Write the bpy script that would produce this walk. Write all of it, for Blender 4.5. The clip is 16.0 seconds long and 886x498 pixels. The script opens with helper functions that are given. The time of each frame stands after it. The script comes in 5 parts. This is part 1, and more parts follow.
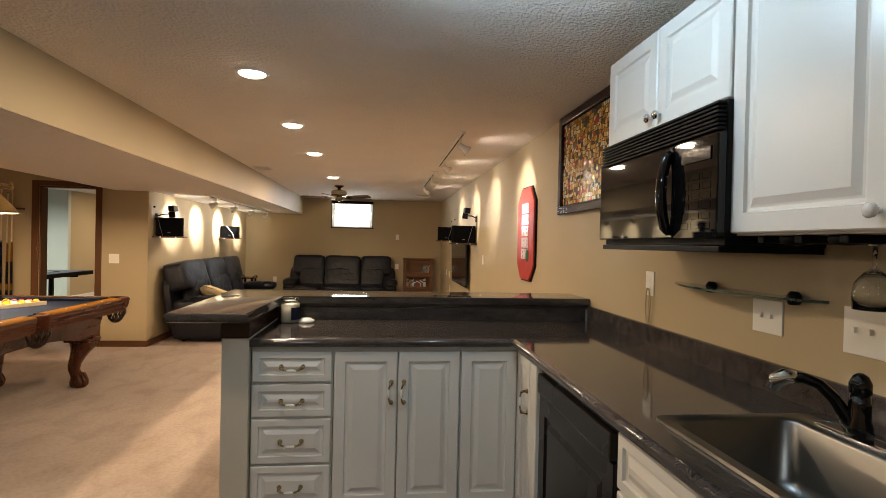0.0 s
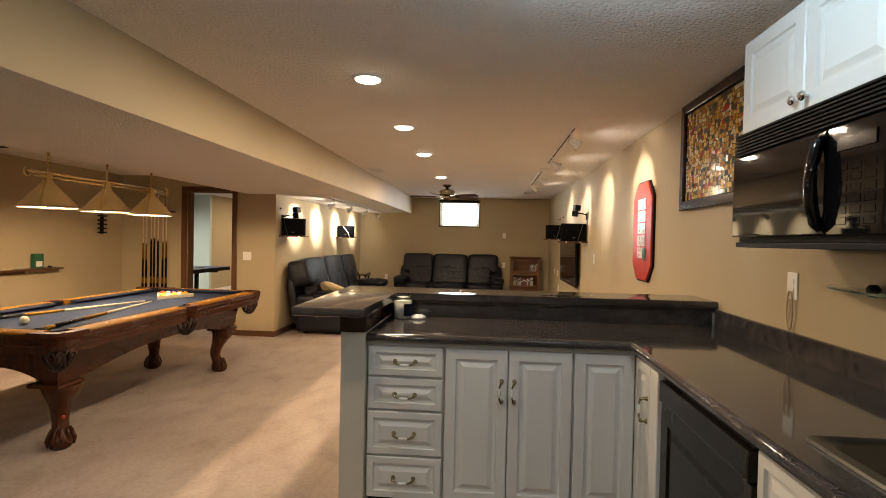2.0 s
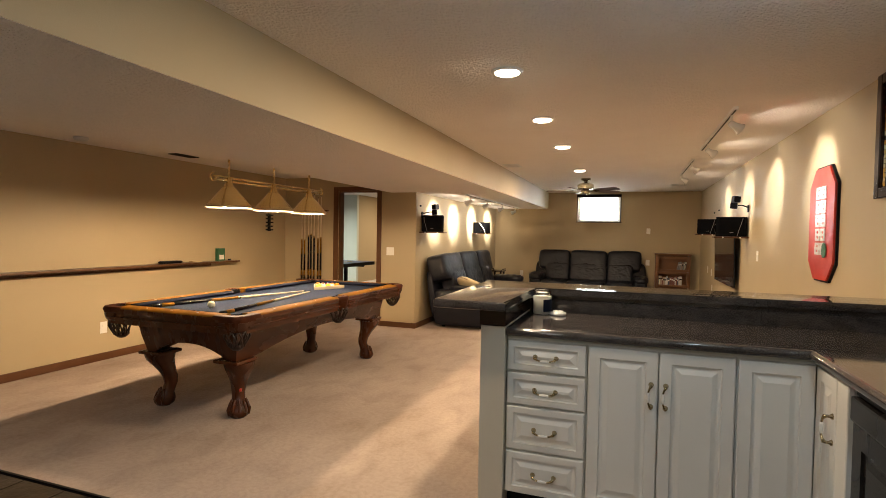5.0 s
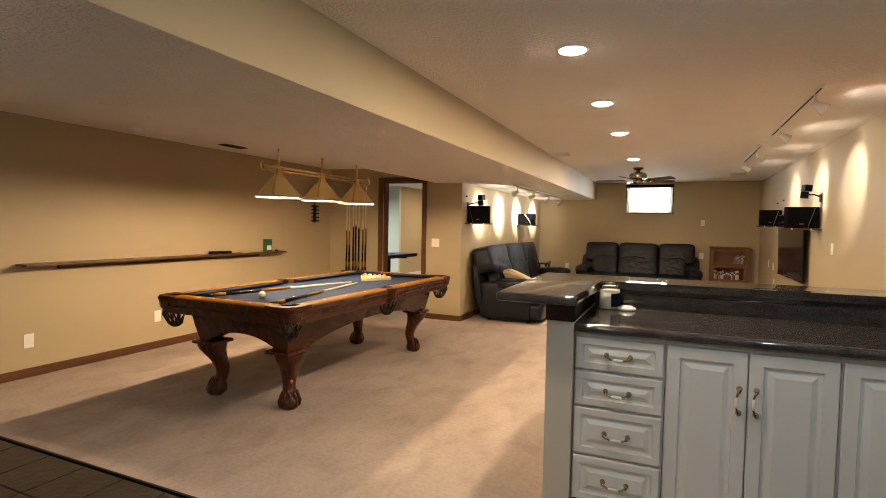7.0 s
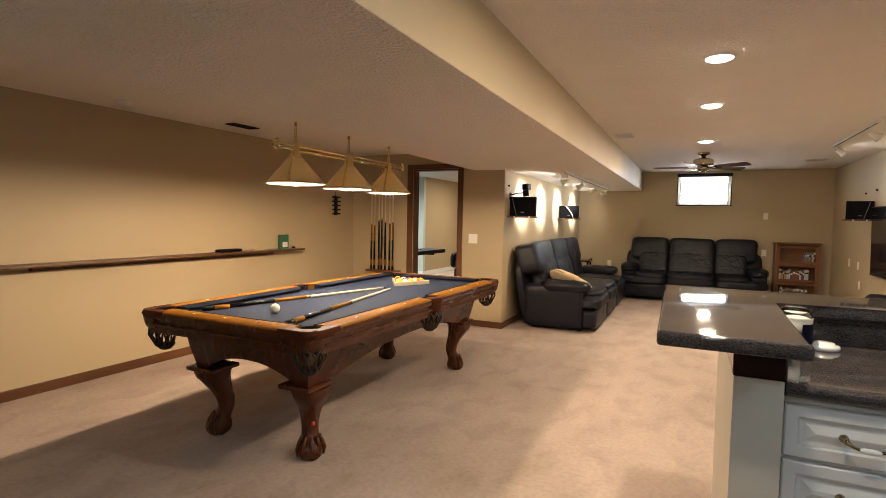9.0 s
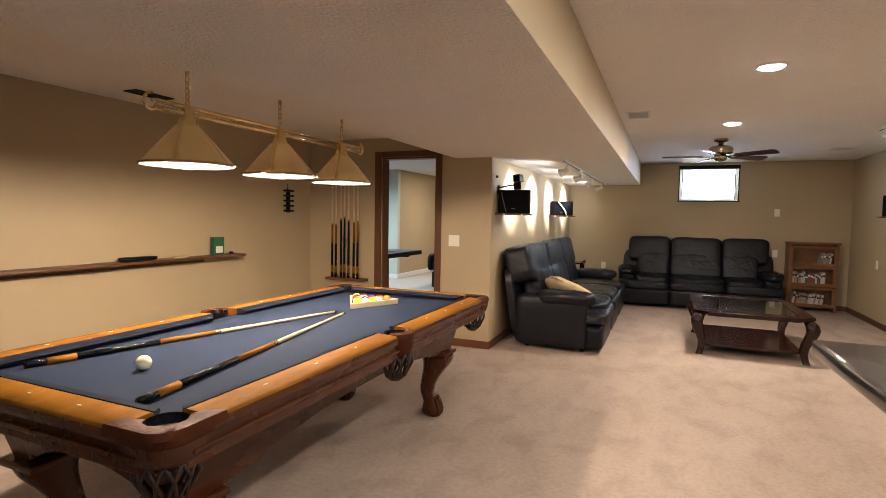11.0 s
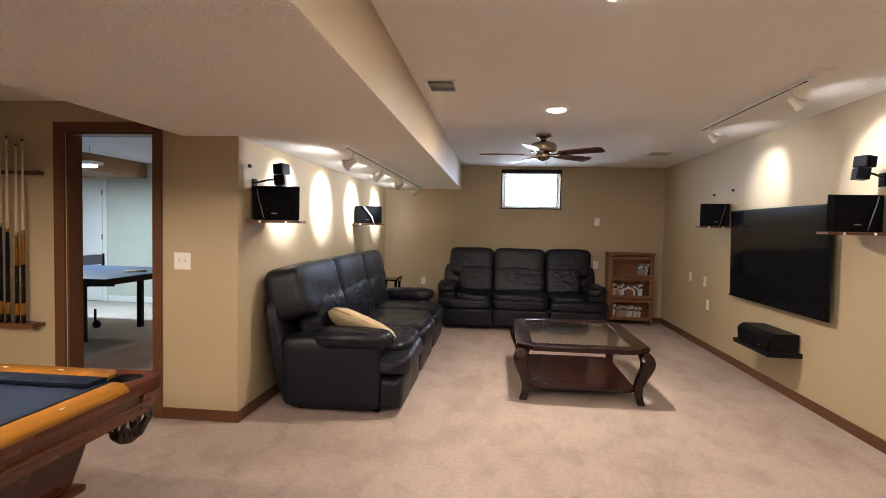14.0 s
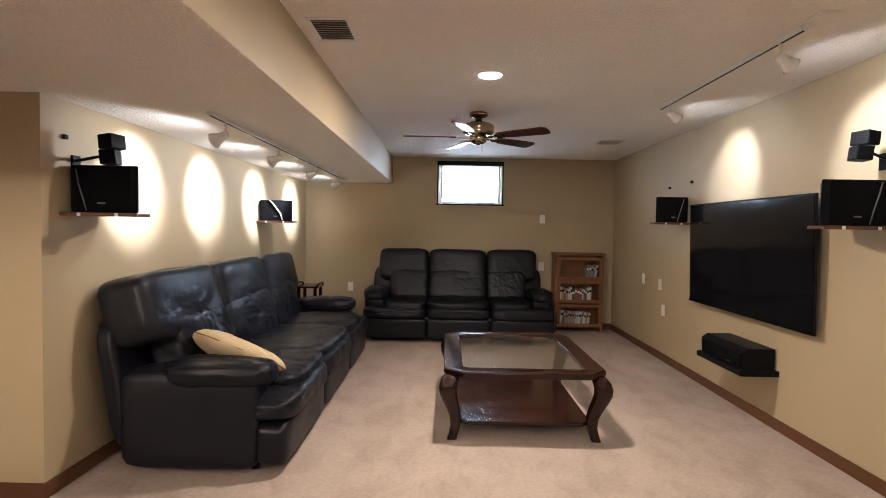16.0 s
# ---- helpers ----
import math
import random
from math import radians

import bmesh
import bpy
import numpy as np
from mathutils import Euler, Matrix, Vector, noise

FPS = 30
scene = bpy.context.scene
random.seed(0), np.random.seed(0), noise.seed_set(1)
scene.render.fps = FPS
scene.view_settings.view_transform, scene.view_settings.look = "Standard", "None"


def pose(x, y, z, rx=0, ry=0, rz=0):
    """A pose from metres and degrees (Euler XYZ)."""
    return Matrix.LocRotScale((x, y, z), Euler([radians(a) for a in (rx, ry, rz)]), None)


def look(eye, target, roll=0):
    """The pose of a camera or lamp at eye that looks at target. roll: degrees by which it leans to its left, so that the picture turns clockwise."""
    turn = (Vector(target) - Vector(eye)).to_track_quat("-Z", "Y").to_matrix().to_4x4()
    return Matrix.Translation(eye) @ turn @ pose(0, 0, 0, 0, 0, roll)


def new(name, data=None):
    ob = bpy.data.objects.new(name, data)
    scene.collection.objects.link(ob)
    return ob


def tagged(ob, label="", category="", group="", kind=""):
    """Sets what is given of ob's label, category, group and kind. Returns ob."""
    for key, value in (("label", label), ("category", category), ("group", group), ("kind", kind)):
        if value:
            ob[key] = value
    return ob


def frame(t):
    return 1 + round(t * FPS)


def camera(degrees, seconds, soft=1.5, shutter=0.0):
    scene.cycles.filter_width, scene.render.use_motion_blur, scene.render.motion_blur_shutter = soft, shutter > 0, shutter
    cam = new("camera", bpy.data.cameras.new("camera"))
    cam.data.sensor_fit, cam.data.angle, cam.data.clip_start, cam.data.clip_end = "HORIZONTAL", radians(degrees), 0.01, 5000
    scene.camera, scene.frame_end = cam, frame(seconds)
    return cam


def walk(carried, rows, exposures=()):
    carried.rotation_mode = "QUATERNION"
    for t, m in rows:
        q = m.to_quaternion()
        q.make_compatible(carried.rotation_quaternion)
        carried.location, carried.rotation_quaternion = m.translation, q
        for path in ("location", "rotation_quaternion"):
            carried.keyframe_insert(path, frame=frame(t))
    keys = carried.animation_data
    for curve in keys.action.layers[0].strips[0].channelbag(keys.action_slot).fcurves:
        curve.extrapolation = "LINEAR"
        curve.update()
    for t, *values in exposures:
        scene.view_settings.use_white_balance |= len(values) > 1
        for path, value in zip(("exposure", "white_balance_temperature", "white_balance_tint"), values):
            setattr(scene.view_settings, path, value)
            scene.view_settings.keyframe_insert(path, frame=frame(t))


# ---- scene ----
cam = camera(80.7, 16.0, soft=0.2)
PATH = [
    (0, (-0.004, 0.283, 1.393), (0.225, 2.27, 1.372), 1.3),
    (0.5, (-0.013, 0.288, 1.392), (0.124, 2.284, 1.369), 1.4),
    (1, (-0.018, 0.292, 1.392), (0.017, 2.291, 1.364), 1.2),
    (1.5, (-0.02, 0.293, 1.391), (-0.09, 2.292, 1.36), 1.2),
    (2, (-0.027, 0.302, 1.39), (-0.201, 2.294, 1.355), 1.2),
    (2.5, (-0.034, 0.299, 1.387), (-0.307, 2.28, 1.348), 1.3),
    (3, (-0.04, 0.291, 1.389), (-0.41, 2.256, 1.346), 1.2),
    (3.5, (-0.044, 0.289, 1.386), (-0.504, 2.235, 1.34), 1.1),
    (4, (-0.051, 0.302, 1.386), (-0.595, 2.226, 1.337), 1.1),
    (6.5, (-0.105, 0.348, 1.351), (-0.887, 2.188, 1.274), 1.0),
    (7, (-0.219, 0.413, 1.353), (-1.024, 2.241, 1.265), 1.1),
    (7.5, (-0.363, 0.53, 1.35), (-1.191, 2.349, 1.255), 1.1),
    (8, (-0.527, 0.698, 1.36), (-1.374, 2.507, 1.251), 1.2),
    (8.5, (-0.701, 0.908, 1.352), (-1.56, 2.71, 1.238), 1.1),
    (11, (-1.324, 2.187, 1.366), (-2.105, 4.024, 1.24), 1.0),
    (11.5, (-1.39, 2.467, 1.372), (-2.097, 4.334, 1.25), 1.2),
    (12, (-1.409, 2.771, 1.383), (-2.023, 4.67, 1.265), 1.2),
    (12.5, (-1.395, 3.056, 1.374), (-1.906, 4.987, 1.269), 1.2),
    (13, (-1.356, 3.337, 1.382), (-1.753, 5.295, 1.282), 1.2),
    (13.5, (-1.284, 3.576, 1.378), (-1.575, 5.552, 1.287), 1.1),
    (14, (-1.207, 3.866, 1.384), (-1.408, 5.854, 1.299), 1.2),
    (14.5, (-1.144, 4.159, 1.38), (-1.279, 6.152, 1.299), 1.0),
    (15, (-1.08, 4.403, 1.37), (-1.17, 6.399, 1.293), 1.0),
    (15.5, (-1.026, 4.605, 1.358), (-1.08, 6.603, 1.282), 1.0),
    (16, (-1.019, 4.775, 1.355), (-1.028, 6.773, 1.277), 1.0),
]
walk(cam, [(t, look(eye, target, roll)) for t, eye, target, roll in PATH],
     exposures=[(0.0, -0.25, 6750, 10), (4.0, -0.10, 6900, 10), (8.5, 0.0, 6400, 10), (11.0, -0.05, 5620, 10), (13.5, 0.0, 5400, 11), (16.0, -0.12, 5380, 11)])

# ---- light ----
world = bpy.data.worlds.new("world")
scene.world = world
world.use_nodes = True
_sky = world.node_tree.nodes.new("ShaderNodeTexSky")
_sky.sky_type, _sky.sun_disc, _sky.sun_elevation, _sky.sun_rotation = "NISHITA", False, radians(35), radians(200)
world.node_tree.links.new(_sky.outputs[0], world.node_tree.nodes["Background"].inputs[0])
world.node_tree.nodes["Background"].inputs[1].default_value = 0.1

POOL, WARM, TRACK, COOL = (1.0, 0.74, 0.49), (1.0, 0.79, 0.56), (1.0, 0.95, 0.90), (0.55, 0.79, 1.0)
RECESSED_W, POOL_W, TRACK_W, KITCHEN_W, NEXT_W = 33.0, 68.0, 150.0, 20.0, 95.0
RECESSED_SHARE = (0.24, 0.88, 0.62, 0.40, 1.95)
LAMP_Y = (2.06, 3.34, 4.65, 6.02, 8.10)
LAMP_X = -0.757


def lamp(name, kind, m, watts, colour, **settings):
    data = bpy.data.lights.new(name, kind)
    data.energy, data.color = watts, colour
    for key in settings:
        if key == "size":
            data.shape, data.size = "DISK", settings[key]
        if key == "radius":
            data.shadow_soft_size = settings[key]
        if key == "cone":
            data.spot_size = radians(settings[key])
        if key == "blend":
            data.spot_blend = settings[key]
        if key == "rect":
            data.shape, data.size, data.size_y = "RECTANGLE", settings[key][0], settings[key][1]
    ob = new(name, data)
    ob.matrix_world = m
    return ob


for y, share in zip(LAMP_Y, RECESSED_SHARE):
    lamp("recessed_lamp", "AREA", pose(LAMP_X, y, 2.305), RECESSED_W * share, WARM, size=0.12)
for y in (3.86, 4.45, 5.03):
    lamp("pool_lamp", "POINT", pose(-3.25, y, 1.572), POOL_W, POOL, radius=0.03)
HEADS_WEST = ((7.82, 7.98), (8.80, 8.95), (9.90, 10.05), (11.05, 11.25))
HEADS_EAST = ((4.78, 4.99), (6.05, 6.35), (7.44, 7.58), (8.72, 8.98))
for y, aim in HEADS_WEST:
    lamp("track_lamp", "SPOT", look((-2.38, y + 0.02, 1.79), (-2.96, aim, 1.60)), TRACK_W, TRACK, radius=0.03, cone=64, blend=0.7)
    lamp("track_spill", "SPOT", look((-2.38, y + 0.02, 1.79), (-2.96, aim, 1.64)), TRACK_W * 0.085, TRACK, radius=0.03, cone=150, blend=0.6)
for y, aim in HEADS_EAST:
    lamp("track_lamp", "SPOT", look((0.70, y + 0.04, 2.20), (1.30, aim, 1.85)), TRACK_W * 0.46, TRACK, radius=0.03, cone=61, blend=0.7)
    lamp("track_spill", "SPOT", look((0.70, y + 0.04, 2.20), (1.30, aim, 1.85)), TRACK_W * 0.04, TRACK, radius=0.03, cone=150, blend=0.6)
lamp("kitchen_lamp", "POINT", pose(0.40, 1.78, 2.20), KITCHEN_W, COOL, radius=0.03)
lamp("kitchen_lamp", "AREA", pose(-0.85, -0.35, 2.222), 18.0, (0.80, 0.92, 1.0), size=0.17)
# added fill, never in view: brightens the soffit underside and the west side
lamp("hall_fill", "POINT", pose(-2.75, 0.3, 1.84), 19.0, (0.88, 0.93, 1.0), radius=0.06)
lamp("next_room_lamp", "AREA", pose(-7.0, 10.2, 2.03), NEXT_W, (0.92, 1.0, 0.96), rect=(1.15, 0.12))
lamp("next_room_downlight", "AREA", pose(-5.1, 12.9, 2.325), 62.0, (1.0, 0.80, 0.60), size=0.14)
lamp("window_light", "AREA", pose(-0.69, 12.16, 1.985, 90, 0, 180), 22.0, (0.86, 0.93, 1.0), rect=(0.84, 0.52))


# ---- materials ----
def material(name, colour, rough=0.5, metal=0.0, var=0.12, scale=2.5, grain=0.08, fine=120.0, bump=0.0, bump_scale=150.0, coat=0.0,
             stretch=(1, 1, 1), dark=None, glass=0.0, emit=0.0, piece=0.0, ior=1.45, depth=0.01):
    """Base colour varied by a broad and a fine noise, with a fine relief."""
    m = bpy.data.materials.new(name)
    m.use_nodes = True
    nodes, links = m.node_tree.nodes, m.node_tree.links
    bsdf = nodes["Principled BSDF"]
    geo, mapping = nodes.new("ShaderNodeNewGeometry"), nodes.new("ShaderNodeMapping")
    mapping.inputs["Scale"].default_value = stretch
    links.new(geo.outputs["Position"], mapping.inputs["Vector"])

    def noise_node(sc, detail):
        n = nodes.new("ShaderNodeTexNoise")
        n.inputs["Scale"].default_value, n.inputs["Detail"].default_value = sc, detail
        links.new(mapping.outputs[0], n.inputs["Vector"])
        return n

    broad, small = noise_node(scale, 4), noise_node(fine, 3)
    low = dark or tuple(c * 0.55 for c in colour)
    mix = nodes.new("ShaderNodeMix")
    mix.data_type = "RGBA"
    mix.inputs["A"].default_value, mix.inputs["B"].default_value = (*colour, 1), (*low, 1)
    total = nodes.new("ShaderNodeMath")
    total.operation = "MULTIPLY_ADD"
    shift = nodes.new("ShaderNodeMapRange")
    shift.inputs["From Min"].default_value, shift.inputs["From Max"].default_value = 0.3, 0.75
    shift.inputs["To Max"].default_value = var * 2
    links.new(broad.outputs[0], shift.inputs["Value"])
    links.new(small.outputs[0], total.inputs[0])
    total.inputs[1].default_value = grain * 2
    links.new(shift.outputs[0], total.inputs[2])
    last = total
    if piece:
        info, extra = nodes.new("ShaderNodeObjectInfo"), nodes.new("ShaderNodeMath")
        extra.operation, extra.inputs[1].default_value = "MULTIPLY_ADD", piece
        links.new(info.outputs["Random"], extra.inputs[0])
        links.new(total.outputs[0], extra.inputs[2])
        last = extra
    links.new(last.outputs[0], mix.inputs["Factor"])
    links.new(mix.outputs["Result"], bsdf.inputs["Base Color"])
    rr = nodes.new("ShaderNodeMapRange")
    rr.inputs["To Min"].default_value, rr.inputs["To Max"].default_value = max(0.02, rough - min(0.08, rough * 0.35)), min(1, rough + min(0.08, rough * 0.35))
    links.new(broad.outputs[0], rr.inputs["Value"])
    links.new(rr.outputs[0], bsdf.inputs["Roughness"])
    bsdf.inputs["Metallic"].default_value, bsdf.inputs["Coat Weight"].default_value, bsdf.inputs["IOR"].default_value = metal, coat, ior
    if glass:
        bsdf.inputs["Transmission Weight"].default_value = glass
    if emit:
        links.new(mix.outputs["Result"], bsdf.inputs["Emission Color"])
        bsdf.inputs["Emission Strength"].default_value = emit
    if bump:
        b, rel = nodes.new("ShaderNodeBump"), noise_node(bump_scale, 3)
        b.inputs["Strength"].default_value, b.inputs["Distance"].default_value = bump, depth
        links.new(rel.outputs[0], b.inputs["Height"])
        links.new(b.outputs[0], bsdf.inputs["Normal"])
    return m


def stained_glass():
    m = bpy.data.materials.new("stained_glass")
    m.use_nodes = True
    nodes, links = m.node_tree.nodes, m.node_tree.links
    geo, ramp = nodes.new("ShaderNodeNewGeometry"), nodes.new("ShaderNodeValToRGB")
    ramp.color_ramp.interpolation = "CONSTANT"
    stops = ((0.0, (0.42, 0.20, 0.03)), (0.22, (0.62, 0.36, 0.08)), (0.45, (0.15, 0.07, 0.02)), (0.6, (0.72, 0.55, 0.25)), (0.74, (0.07, 0.08, 0.04)),
             (0.84, (0.48, 0.05, 0.03)), (0.9, (0.6, 0.5, 0.3)))
    while len(ramp.color_ramp.elements) < len(stops):
        ramp.color_ramp.elements.new(0.5)
    for e, (at, c) in zip(ramp.color_ramp.elements, stops):
        e.position, e.color = at, (*c, 1)
    links.new(geo.outputs["Random Per Island"], ramp.inputs[0])
    bsdf = nodes["Principled BSDF"]
    links.new(ramp.outputs[0], bsdf.inputs["Base Color"])
    bsdf.inputs["Roughness"].default_value = 0.12
    return m


def carpet_pile():
    """Cut pile: tufts, brushed patches where the nap lies over, and long vacuum strokes."""
    m = bpy.data.materials.new("carpet")
    m.use_nodes = True
    nodes, links = m.node_tree.nodes, m.node_tree.links
    bsdf, geo = nodes["Principled BSDF"], nodes.new("ShaderNodeNewGeometry")

    def field(scale, detail, warp, turn, stretch, low, high, top):
        at, n, r = nodes.new("ShaderNodeMapping"), nodes.new("ShaderNodeTexNoise"), nodes.new("ShaderNodeMapRange")
        at.inputs["Rotation"].default_value, at.inputs["Scale"].default_value = (0, 0, radians(turn)), stretch
        n.inputs["Scale"].default_value, n.inputs["Detail"].default_value, n.inputs["Distortion"].default_value = scale, detail, warp
        r.interpolation_type = "SMOOTHSTEP"
        r.inputs["From Min"].default_value, r.inputs["From Max"].default_value, r.inputs["To Max"].default_value = low, high, top
        links.new(geo.outputs["Position"], at.inputs["Vector"])
        links.new(at.outputs[0], n.inputs["Vector"])
        links.new(n.outputs[0], r.inputs["Value"])
        return r

    layers = (field(1.1, 4, 0.5, 20, (1, 0.6, 1), 0.40, 0.62, 0.20), field(5.0, 6, 0.5, -12, (1, 0.6, 1), 0.44, 0.70, 0.18), field(38, 5, 0.3, 0, (1, 1, 1), 0.35, 0.7, 0.16),
              field(260, 2, 0, 0, (1, 1, 1), 0.3, 0.7, 0.26))
    total = layers[0]
    for layer in layers[1:]:
        add = nodes.new("ShaderNodeMath")
        links.new(total.outputs[0], add.inputs[0])
        links.new(layer.outputs[0], add.inputs[1])
        total = add
    mix = nodes.new("ShaderNodeMix")
    mix.data_type = "RGBA"
    mix.inputs["A"].default_value, mix.inputs["B"].default_value = (0.530, 0.428, 0.360, 1), (0.215, 0.155, 0.120, 1)
    links.new(total.outputs[0], mix.inputs["Factor"])
    links.new(mix.outputs["Result"], bsdf.inputs["Base Color"])
    bsdf.inputs["Roughness"].default_value, bsdf.inputs["IOR"].default_value = 1.0, 1.2
    bump = nodes.new("ShaderNodeBump")
    bump.inputs["Strength"].default_value, bump.inputs["Distance"].default_value = 0.8, 0.006
    links.new(layers[3].outputs[0], bump.inputs["Height"])
    links.new(bump.outputs[0], bsdf.inputs["Normal"])
    return m


WALL = material("wall_paint", (0.440, 0.347, 0.208), 0.55, var=0.06, scale=1.2, grain=0.03, bump=0.12, bump_scale=260)
CEILING = material("ceiling_texture", (0.94, 0.885, 0.82), 0.9, var=0.03, grain=0.08, fine=80, bump=1.0, bump_scale=64, depth=0.027)
CARPET = carpet_pile()
CARPET_NEXT = material("next_room_carpet", (0.50, 0.46, 0.41), 0.95, var=0.1, grain=0.2, fine=260, bump=0.6, bump_scale=330)
TILE = material("slate_tile", (0.030, 0.022, 0.019), 0.4, var=0.25, scale=9, grain=0.2, bump=0.35, bump_scale=30, piece=0.4)
GROUT = material("grout", (0.12, 0.10, 0.09), 0.9, bump=0.3)
OAK = material("oak_trim", (0.135, 0.052, 0.018), 0.4, var=0.3, scale=8, grain=0.3, fine=60, stretch=(1, 1, 0.12), bump=0.08)
OAK_LONG = material("oak_baseboard", (0.135, 0.053, 0.019), 0.4, var=0.3, scale=6, grain=0.3, fine=60, stretch=(0.2, 0.2, 1.5), bump=0.08)
WHITE_TRIM = material("white_trim_paint", (0.78, 0.78, 0.76), 0.4, var=0.04, grain=0.02)
PALE_WALL = material("pale_green_paint", (0.56, 0.58, 0.50), 0.6, var=0.05, grain=0.03, bump=0.1, bump_scale=260)
NEXT_CEILING = material("next_room_ceiling_paint", (0.74, 0.74, 0.74), 0.9, var=0.05, bump=0.4, bump_scale=120)
LAMINATE = material("speckled_laminate", (0.150, 0.132, 0.126), 0.075, var=0.12, scale=22, grain=0.60, fine=290, dark=(0.004, 0.003, 0.004), ior=1.55, stretch=(0.55, 1, 1))
CABINET = material("cabinet_foil", (0.72, 0.70, 0.655), 0.32, var=0.05, scale=3, grain=0.02, bump=0.02)
CABINET_BOX = material("cabinet_frame_paint", (0.66, 0.64, 0.58), 0.45, var=0.06, grain=0.02)
BLACK = material("black_appliance", (0.004, 0.004, 0.0045), 0.04, var=0.2, grain=0.1, ior=1.42)
BLACK_MATT = material("black_plastic", (0.006, 0.006, 0.007), 0.45, var=0.2, grain=0.15, bump=0.05, ior=1.22)
GRILLE = material("speaker_cloth", (0.007, 0.007, 0.008), 0.95, var=0.2, grain=0.3, fine=600, bump=0.4, bump_scale=700, ior=1.14)
BLACK_SATIN = material("satin_black_enamel", (0.010, 0.0085, 0.008), 0.28, var=0.2, grain=0.1, bump=0.04, ior=1.4)
SCREEN = material("screen", (0.006, 0.006, 0.007), 0.10, var=0.1, grain=0.02)
STEEL = material("brushed_steel", (0.23, 0.225, 0.215), 0.34, 1.0, var=0.1, grain=0.1, stretch=(1, 0.1, 1), fine=300)
CHROME = material("chrome", (0.75, 0.75, 0.76), 0.08, 1.0, var=0.03, grain=0.02)
BRASS = material("polished_brass", (0.80, 0.60, 0.27), 0.12, 0.85, var=0.08, grain=0.03)
SHADE = material("brass_shade", (0.98, 0.79, 0.38), 0.2, 0.75, var=0.08, grain=0.03)
PORCELAIN = material("white_porcelain", (0.82, 0.80, 0.76), 0.2, var=0.03, grain=0.01, coat=0.5)
REFLECTOR = material("white_enamel", (0.88, 0.86, 0.80), 0.4, var=0.02, grain=0.01)
CHERRY = material("cherry_wood", (0.085, 0.0220, 0.0058), 0.27, var=0.4, scale=5, grain=0.28, fine=45, stretch=(3, 0.5, 1), bump=0.05, ior=1.42)
RAIL_WOOD = material("honey_rail_wood", (0.29, 0.122, 0.0140), 0.55, var=0.4, scale=6, grain=0.35, fine=40, stretch=(3, 0.5, 1), bump=0.05, ior=1.09)
CLOTH = material("blue_billiard_cloth", (0.0120, 0.0185, 0.0385), 0.98, var=0.1, scale=3, grain=0.15, fine=500, bump=0.15, bump_scale=600, ior=1.2)
CUSHION = material("dark_cushion_cloth", (0.006, 0.009, 0.020), 0.95, grain=0.15, fine=500, ior=1.2)
POCKET = material("pocket_leather", (0.075, 0.021, 0.008), 0.58, var=0.35, scale=14, bump=0.25, bump_scale=70, ior=1.18)
MESH_NET = material("pocket_net", (0.030, 0.012, 0.006), 0.5, var=0.4, scale=60)
LEATHER = material("navy_leather", (0.0070, 0.0073, 0.0122), 0.40, var=0.25, scale=5, grain=0.12, bump=0.12, bump_scale=85, ior=1.34, depth=0.006)
DARKWOOD = material("mahogany", (0.022, 0.0065, 0.0045), 0.15, var=0.3, scale=7, grain=0.2, fine=60, stretch=(0.3, 2, 1), ior=1.42)
CASEWOOD = material("bookcase_oak", (0.24, 0.10, 0.036), 0.4, var=0.25, scale=7, grain=0.25, fine=60, stretch=(0.3, 1, 1))
GLASS = material("clear_glass", (0.97, 0.99, 0.98), 0.06, var=0.0, grain=0.0, glass=1.0)
GREEN_GLASS = material("green_edge_glass", (0.55, 0.72, 0.64), 0.06, var=0.0, grain=0.0, glass=0.9)
PLATE = material("switch_plate", (0.80, 0.77, 0.70), 0.35, var=0.03, grain=0.01)
RED = material("red_sign_paint", (0.50, 0.035, 0.020), 0.4, var=0.15, scale=8)
PILLOW = material("tan_canvas", (0.60, 0.47, 0.28), 0.9, var=0.12, scale=12, grain=0.15, fine=400, bump=0.3, bump_scale=300)
PEWTER = material("tarnished_brass_pull", (0.48, 0.39, 0.23), 0.2, 1.0, var=0.25, scale=60, grain=0.1)
WAX = material("candle_wax", (0.86, 0.84, 0.78), 0.5, var=0.04)
GREEN = material("green_card", (0.03, 0.13, 0.06), 0.5, var=0.3, scale=40)
FANWOOD = material("fan_blade_wood", (0.075, 0.020, 0.013), 0.3, var=0.25, scale=9, coat=0.3)
LIT = material("lit_lens", (1.0, 0.86, 0.66), 0.5, var=0.0, grain=0.0, emit=85.0)
LENS = material("frosted_lens", (1.0, 0.88, 0.70), 0.5, var=0.0, grain=0.0, emit=60.0)
TUBE = material("fluorescent_diffuser", (0.92, 0.97, 1.0), 0.5, var=0.0, grain=0.0, emit=5.0)
DAY = material("daylight", (0.93, 0.97, 1.0), 0.9, var=0.02, grain=0.0, emit=3.2)
BLUE_TABLE = material("blue_tabletop", (0.05, 0.075, 0.14), 0.35, var=0.1)
ANTIQUE = material("antique_brass", (0.40, 0.32, 0.20), 0.16, 1.0, var=0.15, grain=0.05)
THIN_GLASS = material("thin_glass", (0.98, 0.99, 0.98), 0.04, var=0.0, grain=0.0, glass=1.0, ior=1.12)
BEAM = material("next_room_beam_paint", (0.30, 0.17, 0.08), 0.5, var=0.2, scale=6)
STAINED = stained_glass()


# ---- mesh helpers ----
OFFSET = {}


def thing(name, base=(0, 0, 0), label="", category="", group="", kind=""):
    ob = new(name)
    ob.location, ob.empty_display_size = base, 0.1
    OFFSET[ob] = Vector(base)
    return tagged(ob, label, category, group, kind)


